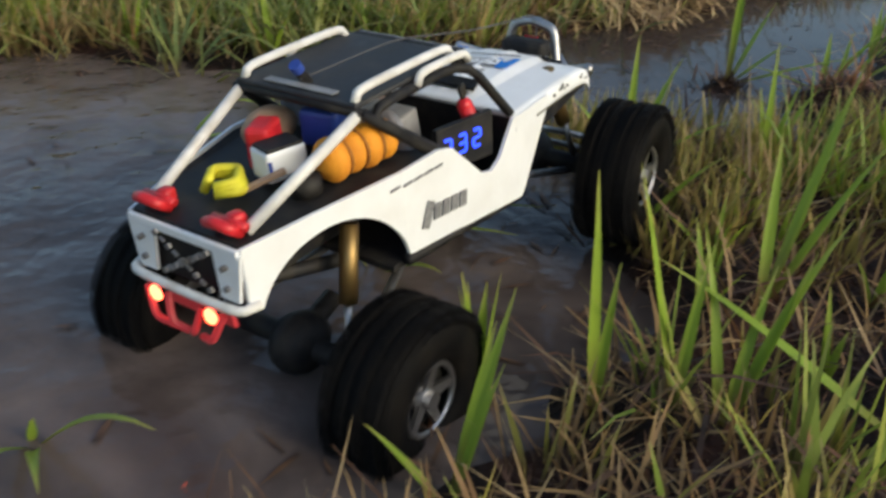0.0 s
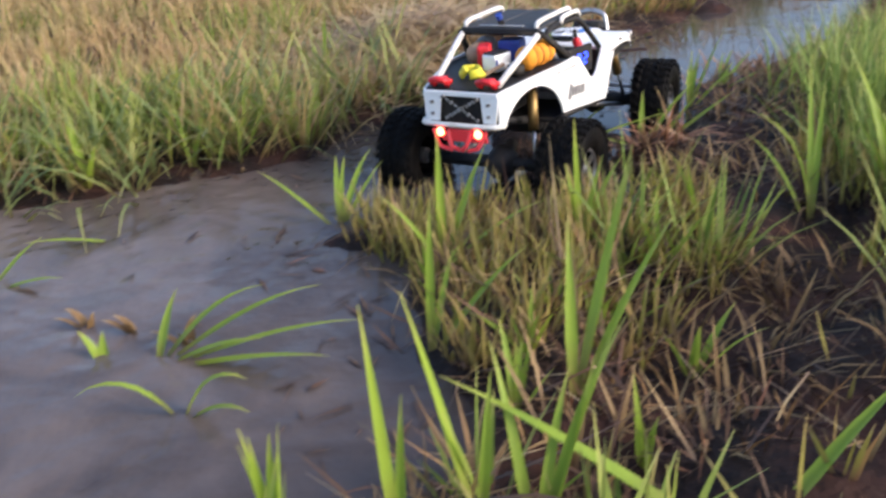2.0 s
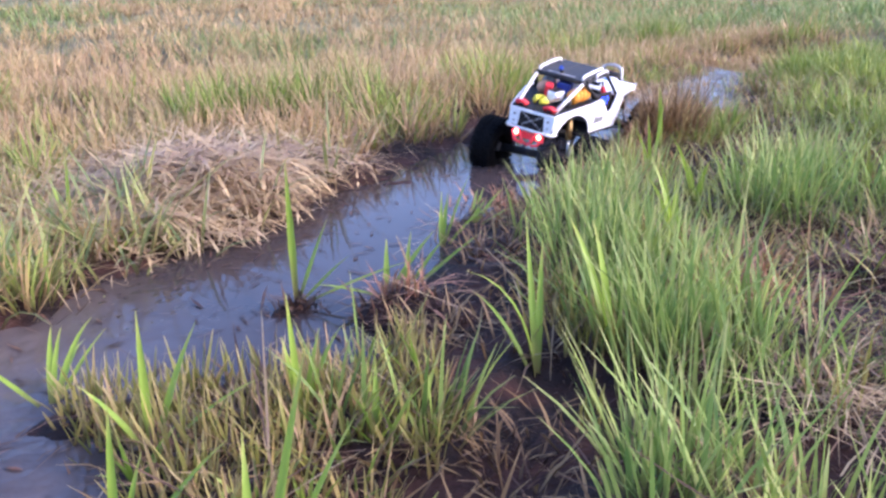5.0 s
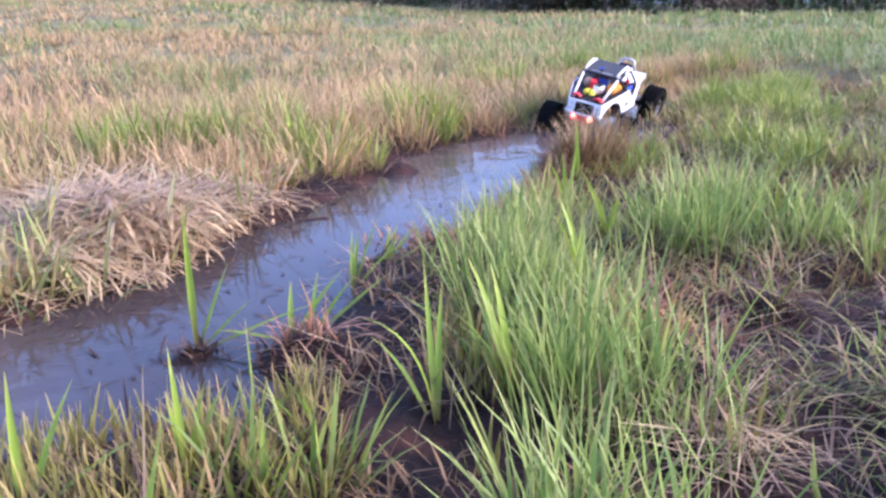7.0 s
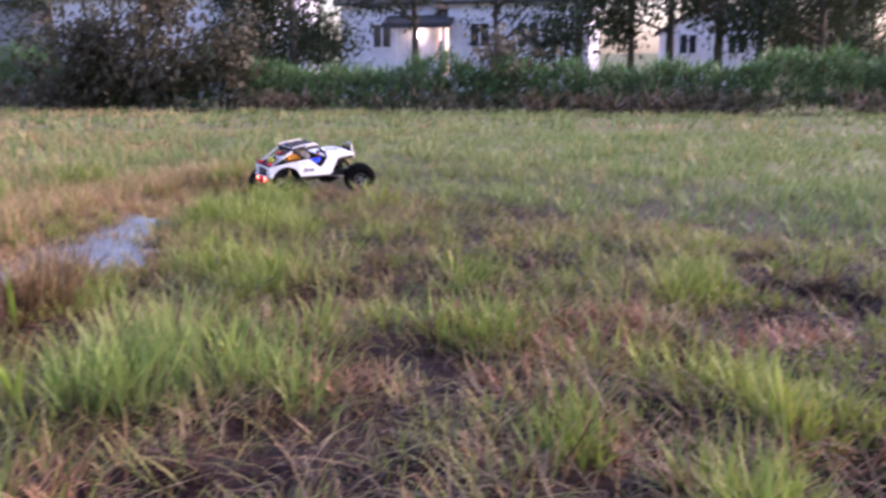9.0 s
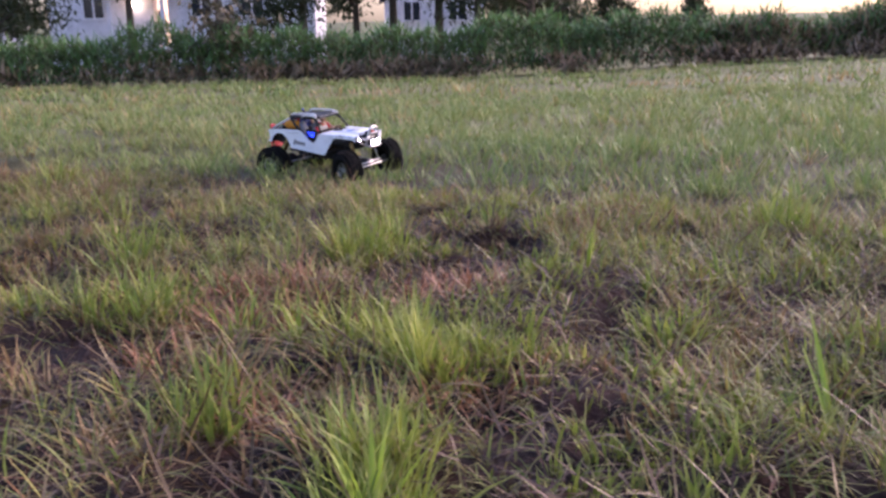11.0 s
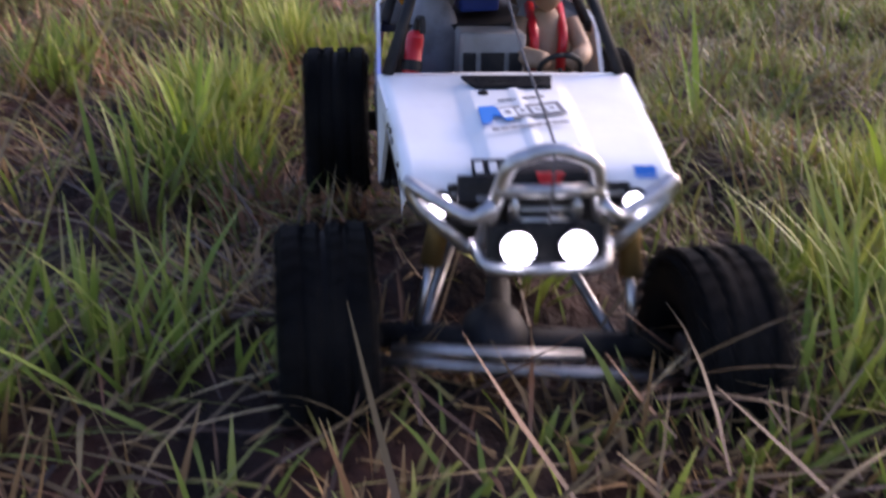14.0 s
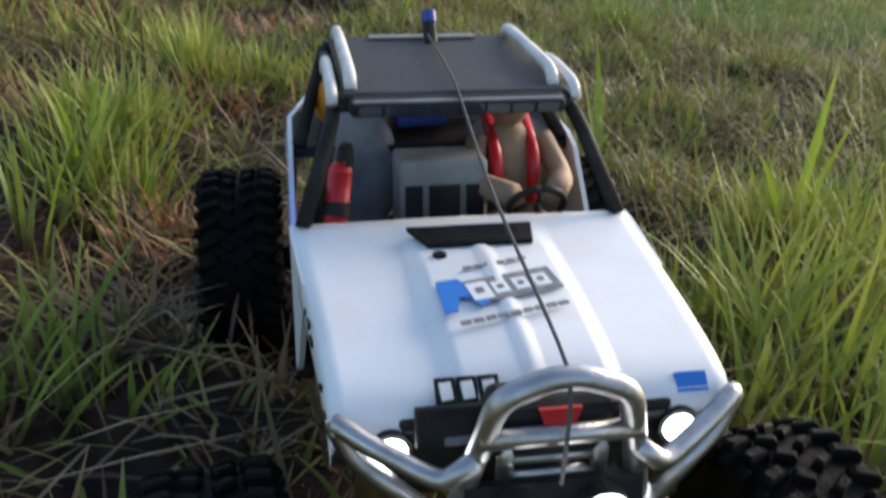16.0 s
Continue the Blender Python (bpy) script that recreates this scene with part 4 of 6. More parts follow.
for px, py, leaves, text in (
        (0.46, 1.46, [(70, 0.24, 0.012, 0.04, 0.05), (20, 0.15, 0.011, 0.45, 0.1), (10, 0.12, 0.010, 0.9, 0.2), (-10, 0.2, 0.012, 1.2, 0.2)], REEDS),
        (0.1, 1.25, fan(7, 0.15, 0.010, 1.0, 100, 0.6), REEDS), (0.39, 1.04, fan(4, 0.15, 0.010, 0.3, 60), REEDS), (0.22, 1.04, [(40, 0.16, 0.011, 0.5, 0.3), (80, 0.17, 0.011, 0.15, 0.1), (0, 0.15, 0.010, 0.9, 0.5), (150, 0.12, 0.010, 0.6, 0.5)], REEDS),
        (0.7, 1.06, [(150, 0.2, 0.009, 0.1, 1.5), (60, 0.2, 0.010, 0.35, 0.5), (75, 0.23, 0.009, 0.3, 0.2), (120, 0.16, 0.008, 0.5, 0.9)], REEDS), (0.77, 1.64, fan(6, 0.17, 0.009, 0.8, 30), REEDS), (0.64, 1.46, [(20, 0.19, 0.011, 1.15, 0.1), (30, 0.14, 0.009, 0.9, 0.3), (60, 0.12, 0.008, 0.6, 0.3)], REEDS), (0.86, 1.72, fan(5, 0.14, 0.008, 0.8, 30), REEDS), (1.28, 1.57, fan(4, 0.2, 0.012, 0.2), REEDS),
        (1.07, 1.32, fan(4, 0.18, 0.012, 0.2), REEDS), (0.18, 0.86, [(70, 0.17, 0.010, 0.2, 0.1), (20, 0.16, 0.010, 0.75, 0.5), (50, 0.12, 0.009, 0.4, 0.3)], REEDS), (0.29, 0.71, [(40, 0.24, 0.011, 0.35, 0.1), (20, 0.2, 0.010, 0.5, 0.3), (80, 0.17, 0.011, 0.3, 0.2)], REEDS),
        (0.22, 0.56, fan(4, 0.2, 0.011, 0.3, 50), REEDS), (0.01, 0.48, [(50, 0.17, 0.011, 0.35, 0.1), (62, 0.14, 0.010, 0.42, 0.1), (35, 0.12, 0.009, 0.3, 0.2), (165, 0.09, 0.009, 0.7, 0.3)], REEDS), (0.03, 0.60, fan(6, 0.13, 0.011, 0.12, None, 0.2), REEDS), (0.12, 0.57, [(110, 0.21, 0.010, 0.12, 0.1), (60, 0.14, 0.009, 0.15, 0.1)], REEDS),
        (0.18, 0.56, [(140, 0.2, 0.010, 0.25, 0.1), (60, 0.13, 0.009, 0.2, 0.2)], REEDS), (0.37, 0.53, [(155, 0.26, 0.015, 1.0, 0.25), (20, 0.2, 0.012, 0.9, 0.4)], REEDS),
        (-0.11, 0.93, [(8, 0.2, 0.013, 1.05, 0.65), (-8, 0.23, 0.012, 1.25, 0.4), (-24, 0.21, 0.012, 1.3, 0.3), (60, 0.09, 0.012, 0.5, 0.5), (20, 0.15, 0.012, 0.8, 1.1), (-14, 0.13, 0.011, 1.1, 0.6)], BENT),
        (-0.07, 0.82, [(190, 0.12, 0.011, 0.5, 2.0), (-10, 0.10, 0.012, 0.4, 2.2), (-30, 0.09, 0.010, 0.9, 1.2)], BENT), (-0.17, 0.95, [(150, 0.05, 0.012, 0.4, 0.6), (80, 0.04, 0.012, 0.3, 0.3)], BENT),
        (-0.36, 1.18, [(-20, 0.12, 0.011, 1.2, 0.5), (40, 0.1, 0.01, 0.9, 0.5)], BENT), (-0.2, 1.3, [(200, 0.14, 0.011, 1.2, 0.4)], BENT), (0.6, 1.42, [(170, 0.12, 0.011, 1.2, 0.3), (30, 0.15, 0.011, 0.9, 0.3), (70, 0.1, 0.01, 0.5, 0.3)], BENT),
        (-0.31, 0.54, [(-24, 0.15, 0.010, 0.8, 1.1), (-62, 0.12, 0.010, 0.9, 1.0), (-88, 0.1, 0.008, 0.8, 1.0), (-50, 0.05, 0.008, 0.3, 0.6)], BENT), (-0.3, 1.52, fan(5, 0.17, 0.011, 0.35), REEDS), (-0.55, 1.56, fan(5, 0.2, 0.012, 0.3), REEDS),
        (-0.14, 1.58, fan(4, 0.16, 0.010, 0.3), REEDS), (0.8, 1.04, fan(4, 0.2, 0.012, 0.35, 150), REEDS), (1.66, 1.5, fan(4, 0.16, 0.011, 0.3), REEDS),
        (1.5, 2.05, fan(4, 0.19, 0.010, 0.15), REEDS), (1.35, 1.85, fan(4, 0.2, 0.011, 0.2), REEDS), (0.55, 1.06, fan(3, 0.14, 0.010, 0.4), REEDS),
        (1.58, 0.36, fan(7, 0.15, 0.009, 0.35), REEDS), (2.02, -0.11, [(30, 0.2, 0.010, 0.5, 0.1), (60, 0.15, 0.009, 0.4, 0.2)], REEDS), (1.84, -0.34, fan(5, 0.22, 0.010, 0.4), REEDS),
        (1.4, -0.5, fan(6, 0.2, 0.009, 0.4), REEDS), (2.62, 0.4, fan(3, 0.17, 0.009, 0.15), REEDS), (0.95, 2.75, fan(5, 0.2, 0.010, 0.2), REEDS), (0.1, 2.0, fan(5, 0.18, 0.010, 0.3), REEDS)):
    reed_plant(px, py, leaves, text)

# ---- distance: hedge, trees, houses ----
def far(s, v):
    """A place s metres out towards the hedge and v metres to its left."""
    return s * FAR_WAY[0] - v * FAR_WAY[1], s * FAR_WAY[1] + v * FAR_WAY[0]


def cards(n, centre, spread, size):
    """Loose leaves: small bent strips at random about centres (m, 3)."""
    idx = rng.integers(0, len(centre), n)
    p = centre[idx] + rng.normal(0, 1, (n, 3)) * spread
    return blades(p, rng.uniform(0, 6.3, n), rng.uniform(size[0], size[1], n), rng.uniform(size[0], size[1], n) * 0.55, rng.uniform(0.2, 2.6, n), rng.uniform(-0.5, 0.8, n), 3)


def hedge_stretch(v0, v1, top, green, mat, label):
    n = int((v1 - v0) * 1050)
    v, k = rng.uniform(v0, v1, n), rng.uniform(0, 1, n) ** 0.7
    if green[2] < 0:  # weeds stand in clumps
        keep = rng.uniform(0, 1, n) < 1.5 * np.clip(vnoise(v, v * 0, 0.9, 35) - 0.35, 0.03, 1)
        v, k = v[keep], k[keep]
        n = len(v)
    s = 19.3 + green[2] + rng.uniform(0, 1.6, n) + 0.5 * (vnoise(v, v * 0, 1.3, 31) - 0.5) + 0.5 * k
    x, y = far(s, v)
    h = top * (0.5 + 0.7 * vnoise(v, v * 0, 1.3, 32 + int(green[0] * 9)) + 0.3 * vnoise(v, v * 0, 0.35, 33))
    z0 = land(x, y)
    z = z0 + h * k * green[1] + h * green[0]
    ln = rng.uniform(0.18, 0.45, n)
    m = blades(np.stack([x, y, z], -1), rng.uniform(0, 6.3, n), ln, rng.uniform(0.02, 0.055, n), rng.uniform(0.0, 0.9, n), rng.uniform(0.2, 1.6, n), 3)
    return sheet("hedge", *m, mat, label, "hedge")


hedge_stretch(-34.0, 62.0, 0.6, (0.0, 0.62, -0.45), BROWNREED, "dead brown stems at the hedge's foot")
hedge_stretch(-12.0, 62.0, 1.15, (0.0, 0.95, 0.0), HEDGE, "dense dark green reed hedge at the meadow's edge")
hedge_stretch(-34.0, -7.5, 1.05, (0.1, 0.8, 0.0), BROWNREED, "dry brownish hedge at the meadow's edge")


def tree(s, v, height, crown_low, width, leaf, n, label, kind="tree"):
    x, y = far(s, v)
    z = float(land(x, y)) - 0.1
    root = tagged(new(kind), label, kind)
    root.location = (x, y, z)
    bm = bmesh.new()
    tube(bm, [(0, 0, 0), (0.1, 0.05, height * 0.35), (-0.05, 0.1, height * 0.7), (0.05, 0, height)], 0.02 * height, 7)
    for f in list(bm.verts):
        k = max(0.15, 1 - f.co.z / height)
        f.co.x, f.co.y = f.co.x * (0.3 + 0.7 * k), f.co.y * (0.3 + 0.7 * k)
    part("trunk", bm, BARK, root, smooth=True)
    tips = []
    bm = bmesh.new()
    for i in range(16):
        h0 = height * random.uniform(max(0.12, crown_low), 0.9)
        a, reach = random.uniform(0, 6.28), width * random.uniform(0.4, 1.0) * (1.15 - 0.6 * abs(h0 / height - 0.45))
        tip = (math.cos(a) * reach, math.sin(a) * reach, h0 + reach * random.uniform(0.0, 0.5))
        mid = (tip[0] * 0.5, tip[1] * 0.5, h0 + reach * 0.15)
        tube(bm, [(0, 0, h0 * 0.95), mid, tip], 0.006 * height, 5)
        tips += [tip, mid, ((tip[0] + mid[0]) / 2, (tip[1] + mid[1]) / 2, (tip[2] + mid[2]) / 2)]
        for _ in range(2):
            tips.append((tip[0] + random.gauss(0, 0.3), tip[1] + random.gauss(0, 0.3), tip[2] + random.gauss(0, 0.3)))
    part("limb", bm, BARK, root, smooth=True)
    vv, q, k = cards(int(n * 1.7), np.array(tips), 0.11 * width + 0.16, (0.11, 0.26))
    crown = sheet("crown", vv, q, k, leaf, "", "")
    for key in ("category", "kind", "label"):
        if key in crown:
            del crown[key]
    crown.parent = root
    return root


random.seed(5)
LEAFY = "dark leafy tree behind the hedge, against a pale sky"
for s, v, h, low, w, n in ((27, 10.2, 6.0, 0.1, 1.6, 3000), (30, 11.4, 7.0, 0.05, 1.9, 4600), (31, 13.2, 7.0, 0.05, 1.6, 3600), (35, -7.0, 8.0, 0.05, 2.4, 4600), (36, 0.4, 8.0, 0.3, 1.8, 2600), (30, 1.9, 8, 0.18, 2.4, 4200), (34, -2.6, 9, 0.24, 2.8, 4200), (33, 5.0, 6.5, 0.28, 1.4, 600), (34, 8.2, 8, 0.36, 2.2, 1800),
                           (31, -5.4, 8, 0.1, 2.2, 4600), (30, 20.5, 7, 0.1, 2.0, 1700), (28, 26.0, 6, 0.06, 3.0, 2600), (28, 32.0, 6, 0.05, 3.4, 3000), (26, 35.5, 6, 0.03, 3.0, 3600), (29, 39.0, 6, 0.05, 3.8, 3200), (30, 47.0, 6, 0.05, 4.4, 3400), (30, 57.0, 7, 0.05, 5.0, 3400), (60, -16, 4.2, 0.1, 1.6, 900), (36, -1.0, 9, 0.22, 2.4, 3000), (40, -6.9, 7.5, 0.06, 2.4, 4200), (38, -4.4, 9, 0.3, 2.8, 3200), (43, -8.6, 5.2, 0.06, 1.6, 2400), (40, -7.6, 6.5, 0.06, 2.2, 3600)):
    tree(s, v, h, low, w, TREELEAF, n, LEAFY)
for s, v, h, w, n in ((19.2, 10.6, 2.7, 1.1, 1500), (19.6, 8.9, 1.8, 0.7, 700), (19.4, 12.3, 1.9, 1.0, 1600), (20.4, 2.9, 1.6, 0.6, 400)):
    tree(s, v, h, 0.05, w, SHRUBLEAF, n, "olive brown shrub with thin foliage before the hedge", "shrub")


def conifer(s, v, height, label):
    x, y = far(s, v)
    root = tagged(new("conifer"), label, "tree")
    root.location = (x, y, float(land(x, y)))
    part("trunk", cyl(bmesh.new(), (0, 0, 0), (0, 0, height), 0.09, 0.02, 8), BARK, root)
    tips = []
    for i in range(60):
        k = random.uniform(0.08, 1.0)
        a, r = random.uniform(0, 6.28), (1 - k) ** 0.7 * height * 0.24 * random.uniform(0.3, 1.0)
        tips.append((math.cos(a) * r, math.sin(a) * r, k * height))
    vv, q, k = cards(2600, np.array(tips), 0.14, (0.12, 0.3))
    crown = sheet("crown", vv, q, k, TREELEAF, "", "")
    for key in ("category", "kind", "label"):
        if key in crown:
            del crown[key]
    crown.parent = root


conifer(38, -10.0, 4.4, "dark conifer against the bright evening sky")
conifer(44, -15.4, 4.2, "small dark conifer against the bright evening sky")


def house(s, v0, v1, eave, ridge, depth, wall, label, openings=(), siding=True, gable=False):
    """A house whose front runs from v0 to v1 at s. openings: centre v, sill, width, height, kind."""
    x, y = far(s, (v0 + v1) / 2)
    root = tagged(new("house"), label, "house")
    g = -2.0
    root.matrix_world = pose(x, y, g, 0, 0, -62)
    half, top = abs(v0 - v1) / 2, eave - g
    bm = bmesh.new()
    box(bm, (0, depth / 2, top / 2), (half * 2, depth, top))
    part("wall", bm, wall, root)
    if siding:
        for i in range(int(top / 0.3)):
            part("board", box(bmesh.new(), (0, -0.02, 0.15 + i * 0.3), (half * 2, 0.035, 0.27), (4, 0, 0)), wall, root)
    bm = bmesh.new()
    rz = ridge - g
    if gable:
        plate(bm, [(-half - 0.3, -0.3, top - 0.15), (0, -0.3, rz), (half + 0.3, -0.3, top - 0.15), (half + 0.3, -0.3, top), (0, -0.3, rz + 0.2), (-half - 0.3, -0.3, top)], (0, depth + 0.6, 0))
        part("gable", plate(bmesh.new(), [(-half, 0.0, top), (half, 0.0, top), (0, 0.0, rz - 0.05)], (0, depth, 0)), wall, root)
    else:
        plate(bm, [(-half - 0.3, -0.45, top - 0.1), (-half - 0.3, depth / 2, rz), (-half - 0.3, depth + 0.45, top - 0.1), (-half - 0.3, depth + 0.45, top + 0.05), (-half - 0.3, depth / 2, rz + 0.2), (-half - 0.3, -0.45, top + 0.05)], (half * 2 + 0.6, 0, 0))
    part("roof", bm, ROOFING, root)
    for vc, sill, w, h, mat in openings:
        cx = (v0 + v1) / 2 - vc
        z0 = sill - g
        win = part("window", box(bmesh.new(), (cx, -0.05, z0 + h / 2), (w, 0.06, h)), mat, root)
        bm = bmesh.new()
        for dx in (-w / 2, 0, w / 2):
            box(bm, (cx + dx, -0.1, z0 + h / 2), (0.08, 0.07, h + 0.1))
        for dz in (0, h):
            box(bm, (cx, -0.1, z0 + dz), (w + 0.2, 0.08, 0.09))
        part("frame", bm, SIDING, win)
    return root


house(45, 31.2, 18.8, 3.6, 5.5, 8, SIDING, "white clapboard house seen between the trees", ((21.0, 0.8, 1.2, 1.4, PANE),))
house(45, 37.0, 34.2, 3.4, 3.8, 8, BARN, "red brown barn behind the hedge", (), False)
house(44, 34.2, 31.4, 3.4, 3.6, 8, CONCRETE, "grey rendered shed beside the barn", (), False)
house(47, 15.4, 10.4, 3.1, 5.0, 8, SIDING, "white clapboard house with a porch seen between the trees", ((13.2, 0.9, 1.0, 1.2, PANE),))
house(46.5, 9.6, 2.6, 3.1, 4.8, 9, SIDING, "pale clapboard house with dark roof behind the hedge", ((5.6, 0.9, 1.1, 1.2, PANE), (8.0, 0.9, 1.0, 1.2, PANE)))
house(50, -0.8, -6.0, 1.6, 3.2, 7, SIDING, "small white gabled house behind the hedge", ((-2.2, 0.5, 0.9, 1.0, PANE), (-4.6, 0.5, 0.9, 1.0, PANE)), True, True)

# the lit porch between the two fronts
x, y = far(46.0, 10.9)
porch = tagged(new("porch"), "lit porch with a dark roof and warm light", "porch")
porch.matrix_world = pose(x, y, -2.9, 0, 0, -62)
part("floor", box(bmesh.new(), (0, 1.0, 2.35), (2.6, 2.4, 0.15)), SIDING, porch)
part("back_wall", box(bmesh.new(), (0, 2.1, 3.6), (2.6, 0.1, 2.4)), WARM, porch)
part("roof", plate(bmesh.new(), [(-1.9, -0.6, 4.75), (1.6, -0.6, 4.75), (1.6, 2.2, 5.5), (-1.9, 2.2, 5.5)], (0, 0, 0.25)), ROOFING, porch)
for dx in (-1.25, 1.2):
    part("post", box(bmesh.new(), (dx, -0.3, 3.5), (0.16, 0.16, 2.5)), SIDING, porch)
part("railing", box(bmesh.new(), (0, -0.3, 2.85), (2.6, 0.08, 0.7)), SIDING, porch)
part("bulb", ball(bmesh.new(), (-0.3, 0.6, 4.45), 0.14), BULB, porch)
part("window", box(bmesh.new(), (0.4, 2.02, 3.6), (0.8, 0.06, 1.1)), PANE, porch)

# ---- the radio-controlled crawler ----
car = tagged(new("toy_crawler"), "muddy white toy rock crawler with black cage and big tyres", "toy car")
car.scale = (1.05, 1.05, 1.05)


def both(bm, shape):
    """The same shape on both flanks: shape(bm, side) with side +1 left, -1 right."""
    for side in (1, -1):
        shape(bm, side)
    return bm


FLANK_TOP = [(-0.252, 0.194), (-0.20, 0.199), (-0.12, 0.203), (-0.075, 0.203), (-0.058, 0.198), (-0.018, 0.160), (-0.004, 0.156), (0.008, 0.162), (0.030, 0.191), (0.095, 0.190)]
FLANK_LOW = [(-0.252, 0.146), (-0.245, 0.144), (-0.118, 0.132), (0.044, 0.111), (0.052, 0.119), (0.086, 0.166), (0.095, 0.176)]


def flank_low(x):
    """The panel's lower edge, cut out round the rear wheel."""
    low = float(np.interp(x, *zip(*FLANK_LOW)))
    k = 0.066 ** 2 - (x + 0.182) ** 2
    return max(low, 0.119 + math.sqrt(k)) if k > 0 else low


def width_at(x):
    """Half the tub's width along its length."""
    return float(np.interp(x, [-0.252, -0.2, -0.12, 0.04, 0.1, 0.19], [0.058, 0.072, 0.090, 0.092, 0.087, 0.078]))


for side in (1, -1):
    bm = bmesh.new()
    xs = sorted(set([round(-0.252 + 0.347 * i / 80, 4) for i in range(81)] + [x for x, _ in FLANK_TOP] + [x for x, _ in FLANK_LOW] + [-0.2475, -0.2465, -0.1165, -0.1175]))
    prev = None
    for x in xs:
        top, low = float(np.interp(x, *zip(*FLANK_TOP))), flank_low(x)
        col = [bm.verts.new((x, side * (width_at(x) - inset), z)) for z, inset in ((top, 0), (low, 0), (low, 0.003), (top, 0.003))]
        if prev:
            for k in range(4):
                bm.faces.new((prev[k], col[k], col[(k + 1) % 4], prev[(k + 1) % 4]))
        else:
            bm.faces.new(col)
        prev = col
    bm.faces.new(prev)
    flank = part("side_panel", bm, WHITE, car, "white side panel cut for the wheel arch")
    # dark logo blocks on the flank, kept as plain shapes
    for i in range(5):
        x = -0.094 + i * 0.0115
        part("decal", box(bmesh.new(), (x, side * (width_at(x) + 0.0012), 0.156 - i * 0.0014), (0.009, 0.0012, 0.013 if i else 0.022), (0, 8 if i else 25, 0)), DECALGREY, flank)
    for i in range(5):
        x = -0.128 + i * 0.0125
        part("decal", box(bmesh.new(), (x, side * (width_at(x) + 0.0012), 0.1925 - 0.0004 * i), (0.010, 0.0010, 0.0018)), DECALGREY, flank)

# hood: raised middle, two creases, rolled edges
bm = bmesh.new()
ys = [-1.0, -0.994, -0.97, -0.9, -0.46, -0.43, -0.36, -0.33, -0.075, -0.055, -0.02, 0.02, 0.055, 0.075, 0.33, 0.36, 0.43, 0.46, 0.9, 0.97, 0.994, 1.0]
lift = [-0.012, -0.004, -0.0006, 0.0, 0.0, 0.0004, 0.0048, 0.0052, 0.0052, 0.0054, 0.0072, 0.0072, 0.0054, 0.0052, 0.0052, 0.0048, 0.0004, 0.0, 0.0, -0.0006, -0.004, -0.012]
xs = [0.034, 0.042, 0.058, 0.08, 0.1, 0.13, 0.155, 0.170, 0.180, 0.187, 0.190]
drop = [0.0, 0.0006, 0.001, 0.001, 0.0015, 0.002, 0.0035, 0.0048, 0.0068, 0.011, 0.019]
swell = [0.1, 0.12, 0.35, 0.8, 1.0, 1.0, 1.0, 0.9, 0.75, 0.6, 0.5]
rows = []
for x, dz, up in zip(xs, drop, swell):
    w = float(np.interp(x, [0.034, 0.19], [0.092, 0.081]))
    rows.append([bm.verts.new((x, k * w, 0.193 - dz + (h if h < 0 else h * up))) for k, h in zip(ys, lift)])
low = [[bm.verts.new(v.co - Vector((0, 0, 0.004))) for v in r] for r in rows]
for lay, flip in ((rows, False), (low, True)):
    for r0, r1 in zip(lay, lay[1:]):
        for k in range(len(ys) - 1):
            bm.faces.new((r0[k], r1[k], r1[k + 1], r0[k + 1]))
for r0, r1, l0, l1 in ((rows[0], None, low[0], None), (rows[-1], None, low[-1], None)):
    for k in range(len(ys) - 1):
        bm.faces.new((r0[k], r0[k + 1], l0[k + 1], l0[k]))
for k in (0, -1):
    for i in range(len(rows) - 1):
        bm.faces.new((rows[i][k], rows[i + 1][k], low[i + 1][k], low[i][k]))
hood = part("hood", bm, WHITE, car, "white hood with creases and logo shapes", smooth=True)
HOODTOP = 0.1975
vent = part("vent", plate(bmesh.new(), [(0.077, -0.026, 0.1962), (0.077, 0.026, 0.1962), (0.056, 0.030, 0.1962), (0.056, -0.034, 0.1962)], (0, 0, 0.0024)), VENTBLACK, hood, "black hood vent")
for i in range(4):
    part("louvre", box(bmesh.new(), (0.060 + i * 0.0045, -0.002, 0.1989), (0.0012, 0.046, 0.0008)), BLACK, vent)
part("pin", cyl(bmesh.new(), (0.086, -0.022, 0.194), (0.086, -0.022, HOODTOP + 0.0002), 0.0034, n=16), VENTBLACK, hood, "dark pin hole")


def hood_mark(name, outline, mat, z, parent, label=""):
    """A thin mark on the hood's raised middle; outline in x and y."""
    return part(name, plate(bmesh.new(), [(x, y, z) for x, y in outline], (0, 0, 0.0007)), mat, parent, label)


def slanted(x, y, w, h):
    """A box of width w across and height h along, with the logo's slant."""
    return [(x - 0.25 * a * w + b * h, y + a * w + 0.12 * b * h) for a, b in ((-0.5, 0.5), (0.5, 0.5), (0.5, -0.5), (-0.5, -0.5))]


